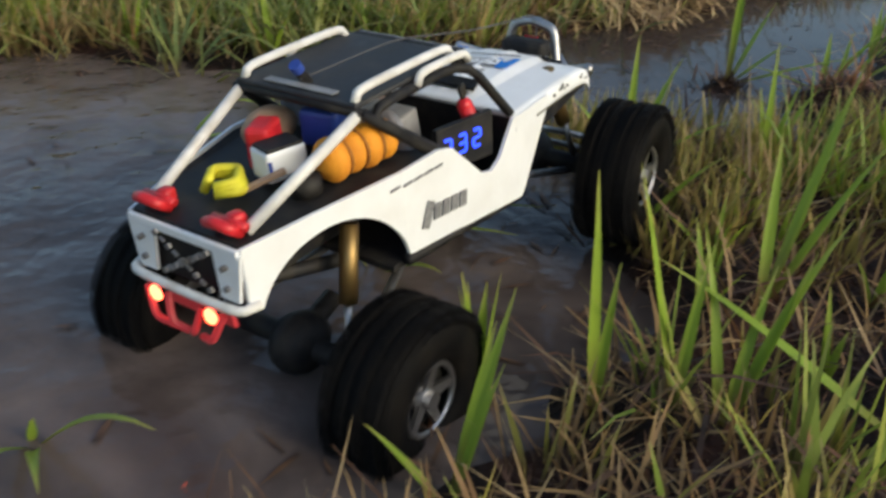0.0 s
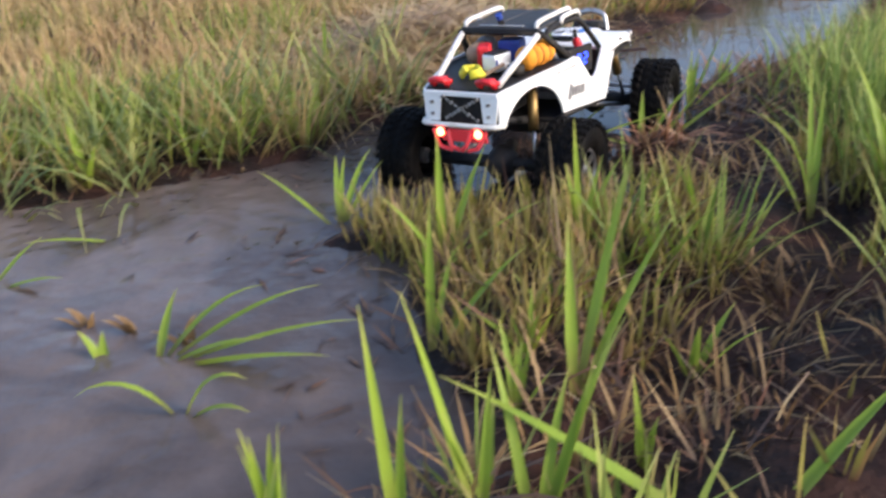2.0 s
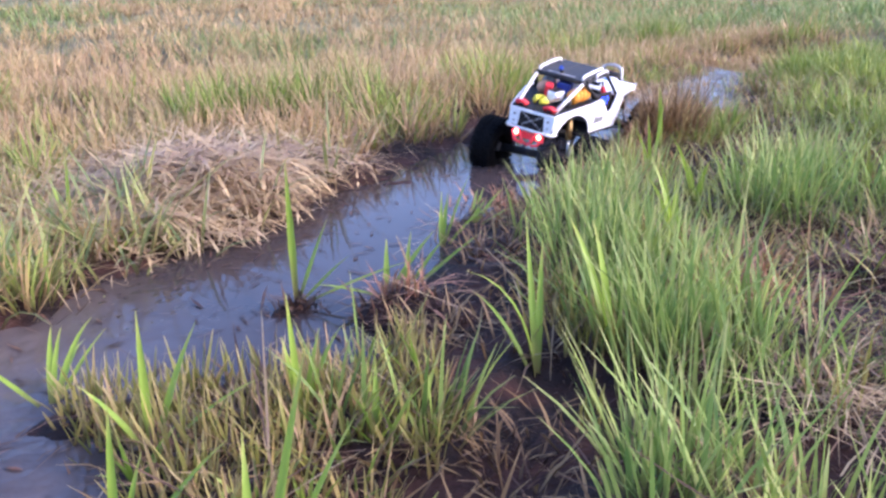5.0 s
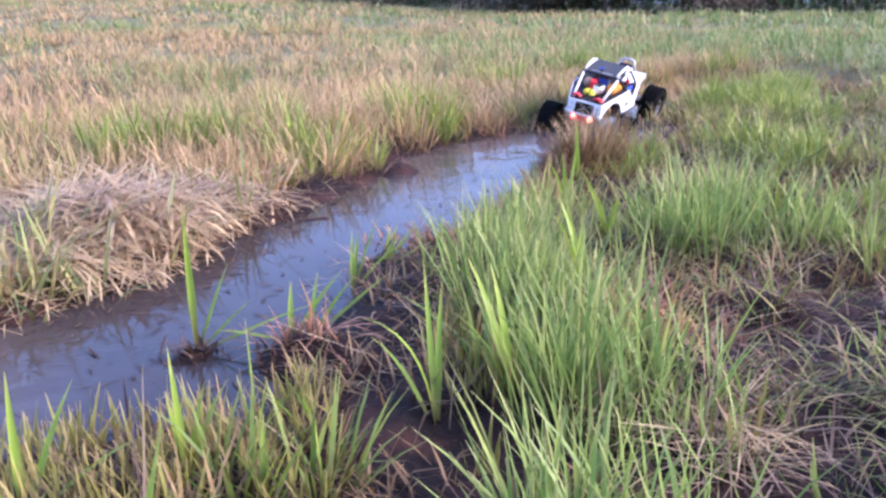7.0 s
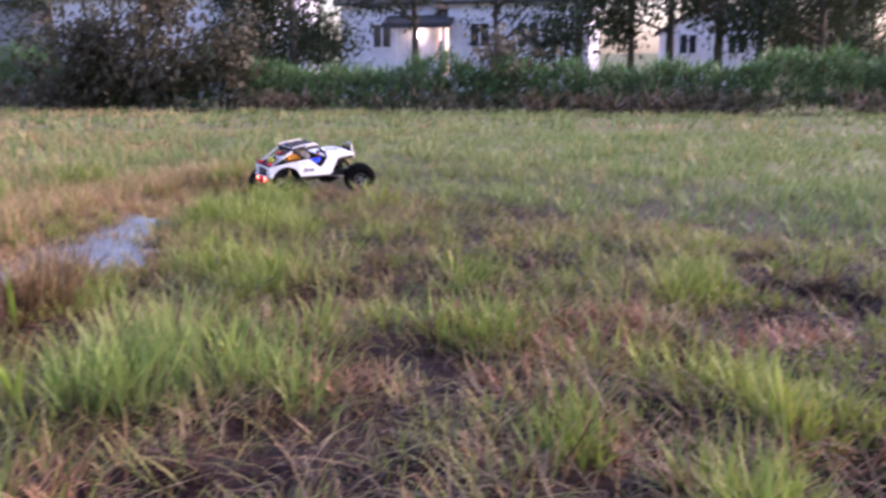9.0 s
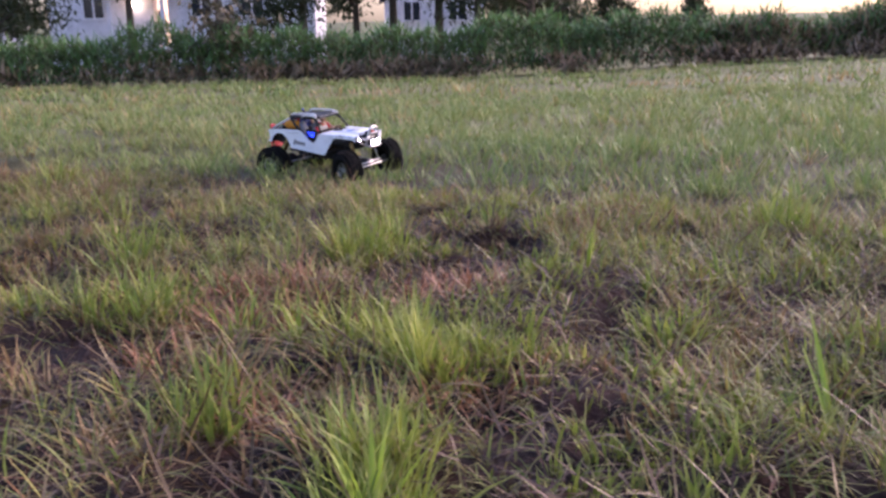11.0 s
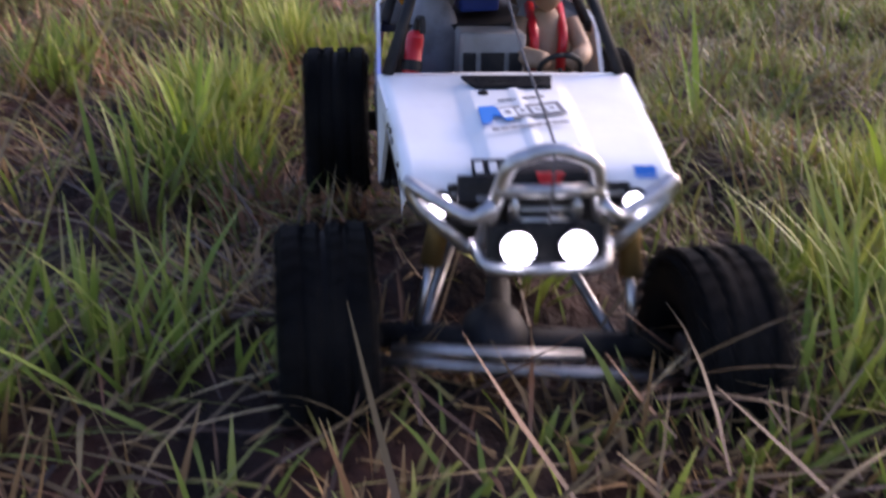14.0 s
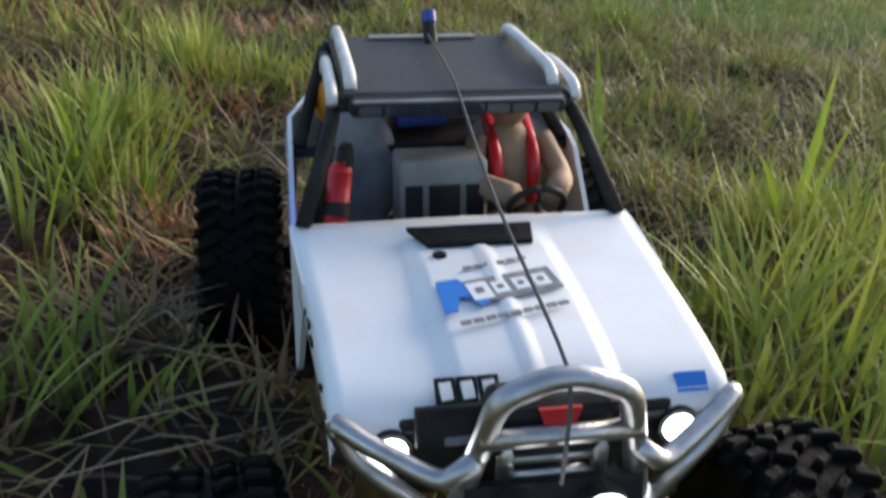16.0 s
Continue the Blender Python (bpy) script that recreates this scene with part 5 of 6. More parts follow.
hood_mark("decal", [(0.144, -0.0295), (0.116, -0.029), (0.114, -0.019), (0.137, -0.0085), (0.139, -0.0135), (0.131, -0.0165), (0.131, -0.021), (0.1425, -0.0235)], DECALBLUE, HOODTOP + 0.0003, hood, "blue logo shape")
hood_mark("decal", slanted(0.1215, 0.005, 0.042, 0.020), DECALGREY, HOODTOP + 0.0002, hood, "grey logo ground")
for i, (w, h) in enumerate(((0.0095, 0.015), (0.007, 0.010), (0.007, 0.010), (0.0075, 0.011))):
    cx, cy = 0.1265 - i * 0.0025, -0.011 + i * 0.0098
    letter = hood_mark("letter_shape", slanted(cx, cy, w, h), WHITE, HOODTOP + 0.0006, hood, "white logo shape")
    hood_mark("core", slanted(cx, cy, w * 0.35, h * 0.28), DECALGREY, HOODTOP + 0.0011, letter)
for i in range(9):
    hood_mark("decal", slanted(0.1520 - i * 0.00145, -0.022 + i * 0.0056, 0.0046, 0.0028), DECALGREY, HOODTOP + 0.0002, hood)
    if i < 6:
        hood_mark("decal", slanted(0.1030 - i * 0.0014, -0.012 + i * 0.0054, 0.0044, 0.0022), DECALGREY, HOODTOP + 0.0002, hood)
for i in range(3):
    tag = part("decal", box(bmesh.new(), (0.1838, -0.036 + i * 0.0085, 0.1868), (0.011, 0.0082, 0.002), (0, 42, 0), 0.0004), BLACK, hood)
    part("letter_shape", box(bmesh.new(), (0.1846, -0.036 + i * 0.0085, 0.1874), (0.007, 0.0048, 0.002), (0, 42, 8), 0.0003), WHITE, tag)
part("decal", box(bmesh.new(), (0.1845, 0.064, 0.183), (0.008, 0.013, 0.002), (0, 45, 0)), DECALBLUE, hood, "blue sticker")
random.seed(23)
for i in range(16):  # paint chipped off the hood's edges
    x = random.uniform(0.10, 0.186)
    w = float(np.interp(x, [0.034, 0.19], [0.092, 0.081]))
    dz = float(np.interp(x, xs, drop))
    side = -1 if i < 12 else 1
    part("paint_chip", box(bmesh.new(), (x, side * (w + 0.0001), 0.193 - dz - random.uniform(0.003, 0.009)), (random.uniform(0.001, 0.005), 0.0008, random.uniform(0.001, 0.003)), (random.uniform(-30, 30), 0, 0)), BLACK, hood)

# inside tub, deck and tail
part("floor_pan", box(bmesh.new(), (-0.03, 0, 0.122), (0.2, 0.165, 0.006), bevel=0.001), BLACK, car)
part("rear_deck", plate(bmesh.new(), [(-0.250, -0.055, 0.195), (-0.120, -0.087, 0.200), (-0.07, -0.088, 0.198), (-0.07, 0.088, 0.198), (-0.120, 0.087, 0.200), (-0.250, 0.055, 0.195)], (0, 0, -0.006)), BLACK, car, "flat black rear deck")
part("wheel_well", box(bmesh.new(), (-0.18, 0, 0.168), (0.13, 0.08, 0.046), (0, 0, 0), 0.004), BLACK, car)
part("wheel_well", box(bmesh.new(), (0.12, 0, 0.158), (0.12, 0.1, 0.05), (0, 0, 0), 0.004), BLACK, car)
part("firewall", box(bmesh.new(), (0.036, 0, 0.158), (0.004, 0.172, 0.062)), BLACK, car)
for s in (1, -1):
    bm = bmesh.new()
    plate(bm, [(0.05, s * 0.084, 0.188), (0.185, s * 0.076, 0.180), (0.185, s * 0.076, 0.166), (0.05, s * 0.084, 0.15)], (0, -s * 0.004, 0))
    part("skirt", bm, BLACK, car)
tail = part("tail_panel", box(bmesh.new(), (-0.253, 0, 0.190), (0.004, 0.112, 0.007), bevel=0.001), WHITE, car, "white tail panel round a dark opening")
for s in (1, -1):
    cheek = part("cheek_plate", plate(bmesh.new(), [(-0.254, s * 0.030, 0.188), (-0.254, s * 0.058, 0.190), (-0.256, s * 0.052, 0.152), (-0.256, s * 0.034, 0.152)], (0.003, 0, 0)), WHITE, tail)
    for dz in (0.162, 0.178):
        part("bolt", cyl(bmesh.new(), (-0.255, s * 0.043, dz), (-0.259, s * 0.043, dz), 0.0025, n=6), STEEL, tail)
part("opening", box(bmesh.new(), (-0.246, 0, 0.168), (0.004, 0.104, 0.042)), BLACK, tail)
for a, b in (((-0.256, 0.026, 0.186), (-0.258, -0.026, 0.156)), ((-0.256, -0.026, 0.184), (-0.258, 0.02, 0.158))):
    bm = bmesh.new()
    for i in range(9):
        k = i / 8
        p = [a[n] * (1 - k) + b[n] * k for n in range(3)]
        box(bm, p, (0.0022, 0.006, 0.003 if i % 2 else 0.0045), (30 if i % 2 else -30, 0, 0), 0.0008)
    part("chain", bm, STEEL, tail, "steel chain over the opening")
part("rear_bumper", tube(bmesh.new(), [(-0.246, -0.062, 0.150), (-0.262, -0.056, 0.149), (-0.262, 0.056, 0.149), (-0.246, 0.062, 0.150)], 0.0036), TUBEWHITE, car, smooth=True)
for s in (1, -1):
    bm = tube(bmesh.new(), [(-0.240, s * 0.036 - 0.010, 0.198), (-0.250, s * 0.036 - 0.011, 0.206), (-0.252, s * 0.036, 0.209), (-0.250, s * 0.036 + 0.011, 0.206), (-0.240, s * 0.036 + 0.010, 0.198)], 0.0042, 8)
    cyl(bm, (-0.239, s * 0.036 - 0.016, 0.203), (-0.239, s * 0.036 + 0.016, 0.203), 0.0036, n=8)
    box(bm, (-0.233, s * 0.036, 0.203), (0.012, 0.012, 0.010), (0, 0, 10 * s), 0.003)
    part("shackle", bm, RED, car, "red recovery shackle", smooth=True)
    lamp = part("tail_light", cyl(bmesh.new(), (-0.256, s * 0.029, 0.139), (-0.264, s * 0.029, 0.139), 0.0075), BLACK, car)
    part("lens", ball(bmesh.new(), (-0.264, s * 0.029, 0.139), 0.0065, (0.6, 1, 1)), LAMPRED, lamp, "glowing red lens")
bm = bmesh.new()
box(bm, (-0.250, 0, 0.131), (0.004, 0.070, 0.018), (0, -12, 0), 0.001)
for s in (1, -1):
    tube(bm, [(-0.262, s * 0.04, 0.142), (-0.268, s * 0.030, 0.120), (-0.262, s * 0.012, 0.114)], 0.003, 6)
    tube(bm, [(-0.262, s * 0.018, 0.142), (-0.268, s * 0.012, 0.122), (-0.262, s * 0.002, 0.114)], 0.003, 6)
part("tow_bracket", bm, REDGLOW, car, "red tow bracket with the glow of the tail lights above put in")

# cage
cage = part("roll_cage", both(bmesh.new(), lambda b, s: (tube(b, [(0.036, s * 0.085, 0.192), (0.002, s * 0.064, 0.246), (-0.128, s * 0.064, 0.246), (-0.07, s * 0.084, 0.20)], 0.0042, 8),
                                                          tube(b, [(-0.128, s * 0.064, 0.246), (-0.075, s * 0.083, 0.20)], 0.0042, 8, False))), BLACK, car, "black tube roll cage", smooth=True)
bm = bmesh.new()
for x in (0.0, -0.064, -0.128):
    tube(bm, [(x, -0.064, 0.246), (x, 0.064, 0.246)], 0.0042, 8)
part("cross_bar", bm, BLACK, cage, smooth=True)
for s in (1, -1):
    part("rear_brace", tube(bmesh.new(), [(-0.130, s * 0.060, 0.244), (-0.236, s * 0.048, 0.198)], 0.0045, 8), TUBEWHITE, cage, "white rear brace", smooth=True)
roof = part("roof_panel", box(bmesh.new(), (-0.064, 0, 0.251), (0.134, 0.122, 0.004), (0, 0, 0), 0.0015), ROOF, car, "black roof panel with worn surface")
for s in (1, -1):
    part("roof_rail", tube(bmesh.new(), [(-0.126, s * 0.056, 0.252), (-0.121, s * 0.056, 0.2605), (-0.013, s * 0.056, 0.2605), (-0.006, s * 0.056, 0.252)], 0.0036, 8), TUBEWHITE, roof, "white roof rail", smooth=True)
    part("roof_rail", tube(bmesh.new(), [(-0.066, s * 0.0665, 0.247), (-0.060, s * 0.0665, 0.256), (-0.004, s * 0.0665, 0.255), (0.003, s * 0.0665, 0.247)], 0.0034, 8), TUBEWHITE, roof, smooth=True)
part("decal", box(bmesh.new(), (-0.122, 0.0, 0.2545), (0.008, 0.07, 0.001)), LIGHTGREY, roof)
bar = part("light_bar", box(bmesh.new(), (0.009, 0, 0.2475), (0.012, 0.116, 0.009), (0, 12, 0), 0.003), BLACK, car, "unlit slim roof light bar")
part("trim", box(bmesh.new(), (0.0135, 0, 0.2512), (0.002, 0.112, 0.0012), (0, 12, 0)), LIGHTGREY, bar, "pale top edge")
for i in range(8):
    part("lens", box(bmesh.new(), (0.0152, -0.0475 + i * 0.01357, 0.2468), (0.0012, 0.0118, 0.0052), (0, 12, 0)), PANE, bar)
stub = part("antenna_mount", cyl(bmesh.new(), (-0.110, 0.004, 0.252), (-0.118, 0.004, 0.264), 0.0045), BLACK, car)
part("cap", cyl(bmesh.new(), (-0.118, 0.004, 0.264), (-0.122, 0.004, 0.270), 0.005), BLUE, stub, "blue cap")
part("winch_cord", tube(bmesh.new(), [(-0.12, 0.002, 0.258), (-0.05, 0.001, 0.2575), (-0.002, 0.0, 0.2562), (0.1, -0.002, 0.2345), (0.220, 0.0, 0.2178), (0.2245, 0.0, 0.203), (0.2225, 0.0, 0.170)], 0.00085, 6), CORD, car, "thin grey cord from roof to bumper", smooth=True)

# cabin
for s in (1, -1):
    bm = bmesh.new()
    box(bm, (-0.045, s * 0.045, 0.142), (0.05, 0.046, 0.014), (0, 0, 0), 0.004)
    ball(bm, (-0.072, s * 0.045, 0.182), 0.03, (0.3, 0.78, 1.4), (0, -14, 0), 16)
    ball(bm, (-0.084, s * 0.045, 0.216), 0.02, (0.35, 1.0, 0.8))
    part("seat", bm, GREY, car, "grey bucket seat", smooth=True)
bm = bmesh.new()
box(bm, (-0.034, -0.002, 0.174), (0.04, 0.052, 0.06), (0, -8, 0), 0.003)
engine = part("engine_box", bm, LIGHTGREY, car, "grey engine cover between the seats")
for dy, w in ((-0.018, 0.010), (0.0, 0.018), (0.018, 0.010)):
    part("screen", box(bmesh.new(), (-0.0135, dy - 0.002, 0.180), (0.003, w, 0.024), (0, -8, 0)), BLACK, engine)
extinguisher = part("fire_extinguisher", ball(cyl(bmesh.new(), (0.016, -0.069, 0.168), (0.0, -0.063, 0.208), 0.0068, 0.0068, 16), (0.0, -0.063, 0.208), 0.0068), RED, car, "red fire extinguisher on the pillar", smooth=True)
part("strap", cyl(bmesh.new(), (0.0095, -0.0665, 0.186), (0.0065, -0.0655, 0.193), 0.0078, 0.0078, 16), BLACK, extinguisher)
part("nozzle", tube(bmesh.new(), [(0.0, -0.063, 0.212), (-0.003, -0.061, 0.222), (0.004, -0.058, 0.224), (0.008, -0.058, 0.214)], 0.0026, 6), BLACK, extinguisher)
bm = bmesh.new()
ring = [(0.012 + 0.016 * math.cos(a) * 0.5, 0.046 + 0.016 * math.sin(a), 0.188 + 0.016 * math.cos(a) * 0.85) for a in [i * math.pi / 8 for i in range(17)]]
tube(bm, ring, 0.0022, 6, False)
cyl(bm, (0.012, 0.046, 0.188), (0.034, 0.046, 0.172), 0.002)
part("steering_wheel", bm, BLACK, car, smooth=True)
# plain seated doll
bm = bmesh.new()
ball(bm, (-0.058, 0.046, 0.186), 0.024, (0.75, 0.95, 1.25), (0, -12, 0), 14)
ball(bm, (-0.058, 0.046, 0.228), 0.013, (1, 0.9, 1.15))
for s in (1, -1):
    tube(bm, [(-0.056, 0.046 + s * 0.02, 0.205), (-0.034, 0.046 + s * 0.029, 0.186), (0.006, 0.046 + s * 0.012, 0.192)], 0.0075, 8)
    tube(bm, [(-0.05, 0.046 + s * 0.012, 0.156), (-0.01, 0.046 + s * 0.014, 0.162), (0.022, 0.046 + s * 0.012, 0.138)], 0.009, 8)
part("doll", bm, TAN, car, "plain tan seated doll", smooth=True)
for s in (1, -1):
    part("harness", tube(bmesh.new(), [(-0.072, 0.046 + s * 0.012, 0.214), (-0.040, 0.046 + s * 0.012, 0.200), (-0.033, 0.046 + s * 0.010, 0.172)], 0.0042, 6), RED, car, "red harness strap", smooth=True)
display = part("voltage_display", box(bmesh.new(), (-0.020, -0.078, 0.184), (0.062, 0.006, 0.040), (0, 0, 0), 0.001), BLACK, car, "small black voltage display")


def digit(x0, segments):
    """Seven bars: top, upper left, upper right, middle, lower left, lower right, bottom."""
    w, h = 0.008, 0.015
    spots = {"t": (w / 2, h, 1), "m": (w / 2, h / 2, 1), "b": (w / 2, 0, 1), "tl": (0, h * 0.75, 0), "tr": (w, h * 0.75, 0), "bl": (0, h * 0.25, 0), "br": (w, h * 0.25, 0)}
    bm = bmesh.new()
    for k in segments:
        sx, sz, flat = spots[k]
        box(bm, (x0 + sx, -0.0816, 0.178 + sz), (w * 0.8 if flat else 0.0019, 0.001, 0.0019 if flat else h * 0.42))
    part("digit", bm, DIGIT, display, "glowing blue digit")


digit(-0.044, ("t", "tr", "br"))
digit(-0.028, ("t", "tr", "m", "br", "b"))
digit(-0.012, ("t", "tr", "m", "bl", "b"))
display.matrix_local = pose(0.0, -0.0816, 0) @ pose(0, 0, 0, 0, 0, -13) @ pose(0.0, 0.0816, 0)  # turned a little to the rear

# cargo on the deck
bm = bmesh.new()
for k in range(4):
    ball(bm, (-0.150 + k * 0.0155, -0.050 - k * 0.0024, 0.216 + 0.001 * (k % 2)), 0.0172 - 0.0006 * (k % 2), (0.72, 1.0, 1.0), (0, 0, -9), 14)
roll = part("bedroll", bm, ORANGE, car, "orange rolled bag tied with cords", smooth=True)
for k in range(3):
    part("cord", cyl(bmesh.new(), (-0.1430 + k * 0.0155, -0.0511 - k * 0.0024, 0.216), (-0.1412 + k * 0.0155, -0.0514 - k * 0.0024, 0.216), 0.0152, n=18), STRAPBROWN, roll)
part("fuel_can", box(bmesh.new(), (-0.155, 0.012, 0.218), (0.03, 0.02, 0.034), (0, 0, 25), 0.004), RED, car, "red fuel can")
kit = part("first_aid_box", box(bmesh.new(), (-0.165, -0.012, 0.214), (0.034, 0.026, 0.024), (0, 0, -15), 0.003), WHITE, car, "white box with a dark lid")
part("lid", box(bmesh.new(), (-0.165, -0.012, 0.226), (0.030, 0.022, 0.004), (0, 0, -15), 0.001), BLACK, kit)
part("badge", box(bmesh.new(), (-0.1815, -0.0165, 0.214), (0.002, 0.012, 0.012), (0, 0, -15)), BLUE, kit)
part("blue_case", box(bmesh.new(), (-0.104, -0.006, 0.218), (0.03, 0.034, 0.03), (0, 0, 8), 0.003), BLUE, car, "blue plastic case")
part("cargo_bag", ball(bmesh.new(), (-0.128, 0.035, 0.216), 0.022, (1.2, 0.8, 0.75)), TAN, car, "tan soft bag", smooth=True)
bm = bmesh.new()
for i in range(3):
    tube(bm, [(-0.215, 0.016 - i * 0.003, 0.203 + i * 0.004), (-0.198, 0.028 - i * 0.002, 0.206 + i * 0.003), (-0.186, 0.008, 0.205 + i * 0.003), (-0.202, -0.012 + i * 0.003, 0.204 + i * 0.003), (-0.216, 0.004, 0.203 + i * 0.003)], 0.0036, 6)
part("recovery_strap", bm, YELLOW, car, "coiled yellow recovery strap", smooth=True)
bm = bmesh.new()
tube(bm, [(-0.2, -0.004, 0.2), (-0.178, -0.03, 0.214)], 0.003, 6)
part("shovel", bm, TAN, car, "wooden shovel handle")
bm = bmesh.new()
bmesh.ops.create_cone(bm, cap_ends=True, segments=16, radius1=0.012, radius2=0.012, depth=0.012, matrix=pose(-0.175, -0.046, 0.206))
part("rope_coil", bm, BLACK, car, smooth=True)

# nose: grille, bull bar, winch, lamps
part("grille", box(bmesh.new(), (0.186, 0, 0.164), (0.008, 0.110, 0.030), (0, 0, 0), 0.002), BLACK, car)
sign = part("nose_plate", box(bmesh.new(), (0.1925, -0.026, 0.1775), (0.004, 0.046, 0.016), (0, -18, 0), 0.001), BLACK, car, "black nose plate")
for dz, w, mat in ((0.0035, 0.036, BLACK), (-0.0045, 0.024, DECALGREY)):
    part("bar", box(bmesh.new(), (0.1948 - dz * 0.3, -0.026, 0.1775 + dz), (0.0016, w, 0.0032), (0, -18, 0)), mat, sign)
bull = part("bull_bar", tube(bmesh.new(), [(0.208, -0.036, 0.150), (0.214, -0.030, 0.178), (0.219, -0.024, 0.206), (0.218, -0.006, 0.2125), (0.218, 0.006, 0.2125), (0.219, 0.024, 0.206), (0.214, 0.030, 0.178), (0.208, 0.036, 0.150)], 0.0046, 10), SILVER, car, "brushed tube bull bar", smooth=True)
for s in (1, -1):
    part("side_hoop", tube(bmesh.new(), [(0.217, s * 0.030, 0.180), (0.214, s * 0.042, 0.168), (0.200, s * 0.068, 0.178), (0.192, s * 0.080, 0.184), (0.196, s * 0.072, 0.168), (0.208, s * 0.042, 0.146)], 0.0041, 10), SILVER, bull, smooth=True)
part("cross_tube", tube(bmesh.new(), [(0.217, -0.030, 0.188), (0.217, 0.030, 0.188)], 0.004, 10), SILVER, bull, smooth=True)
part("crash_plate", plate(bmesh.new(), [(0.216, -0.034, 0.166), (0.216, 0.034, 0.166), (0.222, 0.034, 0.143), (0.222, -0.034, 0.143)], (-0.004, 0, 0)), BLACK, bull)
part("lower_lip", tube(bmesh.new(), [(0.206, -0.040, 0.150), (0.224, -0.034, 0.141), (0.224, 0.034, 0.141), (0.206, 0.040, 0.150)], 0.0042, 8), SILVER, bull, smooth=True)
winch = part("winch", box(bmesh.new(), (0.203, 0, 0.186), (0.020, 0.050, 0.024), (0, 0, 0), 0.005), BLACK, car, "small black winch behind the bull bar")
part("badge", plate(bmesh.new(), [(0.2132, -0.008, 0.1975), (0.2132, 0.008, 0.1975), (0.2142, 0.0055, 0.1905), (0.2142, -0.0055, 0.1905)], (0.0015, 0, 0)), RED, winch, "red badge")
bm = bmesh.new()
for i in range(3):
    cyl(bm, (0.210, -0.016, 0.166 + i * 0.007), (0.210, 0.016, 0.166 + i * 0.007), 0.0022)
for s in (1, -1):
    cyl(bm, (0.210, s * 0.018, 0.162), (0.210, s * 0.018, 0.184), 0.0034)
part("fairlead", bm, SILVER, winch, smooth=True)
for s in (1, -1):
    lamp = part("headlight", cyl(bmesh.new(), (0.183, s * 0.058, 0.168), (0.192, s * 0.058, 0.167), 0.008, 0.0088, 16), BLACK, car)
    part("lens", ball(bmesh.new(), (0.192, s * 0.058, 0.167), 0.0066, (0.5, 1, 1), n=16), LAMPWHITE, lamp, "lit white lens")
    lamp = part("fog_light", cyl(bmesh.new(), (0.214, s * 0.017, 0.156), (0.2255, s * 0.017, 0.156), 0.0095, 0.0108, 18), BLACK, car)
    part("lens", ball(bmesh.new(), (0.226, s * 0.017, 0.156), 0.0098, (0.45, 1, 1), n=18), LAMPWHITE, lamp, "lit white lens")
    for d in (-0.0066, -0.0033, 0, 0.0033, 0.0066):
        h = math.sqrt(0.0098 ** 2 - d * d)
        part("guard_wire", cyl(bmesh.new(), (0.2308, s * 0.017 + d, 0.156 - h), (0.2308, s * 0.017 + d, 0.156 + h), 0.00042, n=6), BLACK, lamp)
        part("guard_wire", cyl(bmesh.new(), (0.2308, s * 0.017 - h, 0.156 + d), (0.2308, s * 0.017 + h, 0.156 + d), 0.00042, n=6), BLACK, lamp)

# chassis, axles, shocks
bm = bmesh.new()
for s in (1, -1):
    tube(bm, [(-0.235, s * 0.03, 0.15), (-0.12, s * 0.04, 0.118), (0.06, s * 0.04, 0.112), (0.19, s * 0.03, 0.146)], 0.006, 8)
    tube(bm, [(-0.12, s * 0.088, 0.128), (0.045, s * 0.086, 0.11)], 0.005, 8)
box(bm, (-0.01, 0, 0.098), (0.14, 0.07, 0.03), (0, 0, 0), 0.006)
part("chassis", bm, BLACK, car, "black tube chassis and skid plate", smooth=True)
AXLES = {}
for x0, sgn in ((-0.18, -1), (0.18, 1)):
    bm = bmesh.new()
    cyl(bm, (x0, -0.1, 0.07), (x0, 0.1, 0.07), 0.0095, n=14)
    ball(bm, (x0, -0.02, 0.07), 0.026, (1.1, 0.9, 1.0))
    cyl(bm, (x0 + sgn * 0.012, -0.02, 0.07), (x0 - sgn * 0.05, -0.012, 0.082), 0.009, n=10)
    axle = AXLES[sgn > 0] = part("axle", bm, BLACK, car, "black axle with differential", smooth=True)
    bm = bmesh.new()
    for s in (1, -1):
        tube(bm, [(x0, s * 0.07, 0.062), (x0 - sgn * 0.12, s * 0.035, 0.092)], 0.004, 8)
    part("link", bm, STEEL, axle, smooth=True)
    if sgn > 0:
        part("tie_rod", tube(bmesh.new(), [(x0 + 0.03, -0.098, 0.072), (x0 + 0.034, -0.01, 0.072), (x0 + 0.034, 0.098, 0.070)], 0.0034, 8), SILVER, axle, "bright steel tie rod", smooth=True)
        part("drag_link", tube(bmesh.new(), [(x0 + 0.034, -0.09, 0.084), (x0 + 0.036, 0.03, 0.086)], 0.0034, 8), SILVER, axle, smooth=True)
    for s in (1, -1):
        top = (x0 - sgn * 0.03, s * 0.058, 0.176)
        shock = part("shock", cyl(bmesh.new(), top, (x0 - sgn * 0.012, s * 0.066, 0.118), 0.0075, n=12), BRONZE, axle, "brass coloured shock absorber", smooth=True)
        shock.parent = axle
        part("shaft", cyl(bmesh.new(), (x0 - sgn * 0.012, s * 0.066, 0.12), (x0, s * 0.072, 0.076), 0.003, n=8), SILVER, axle, smooth=True)


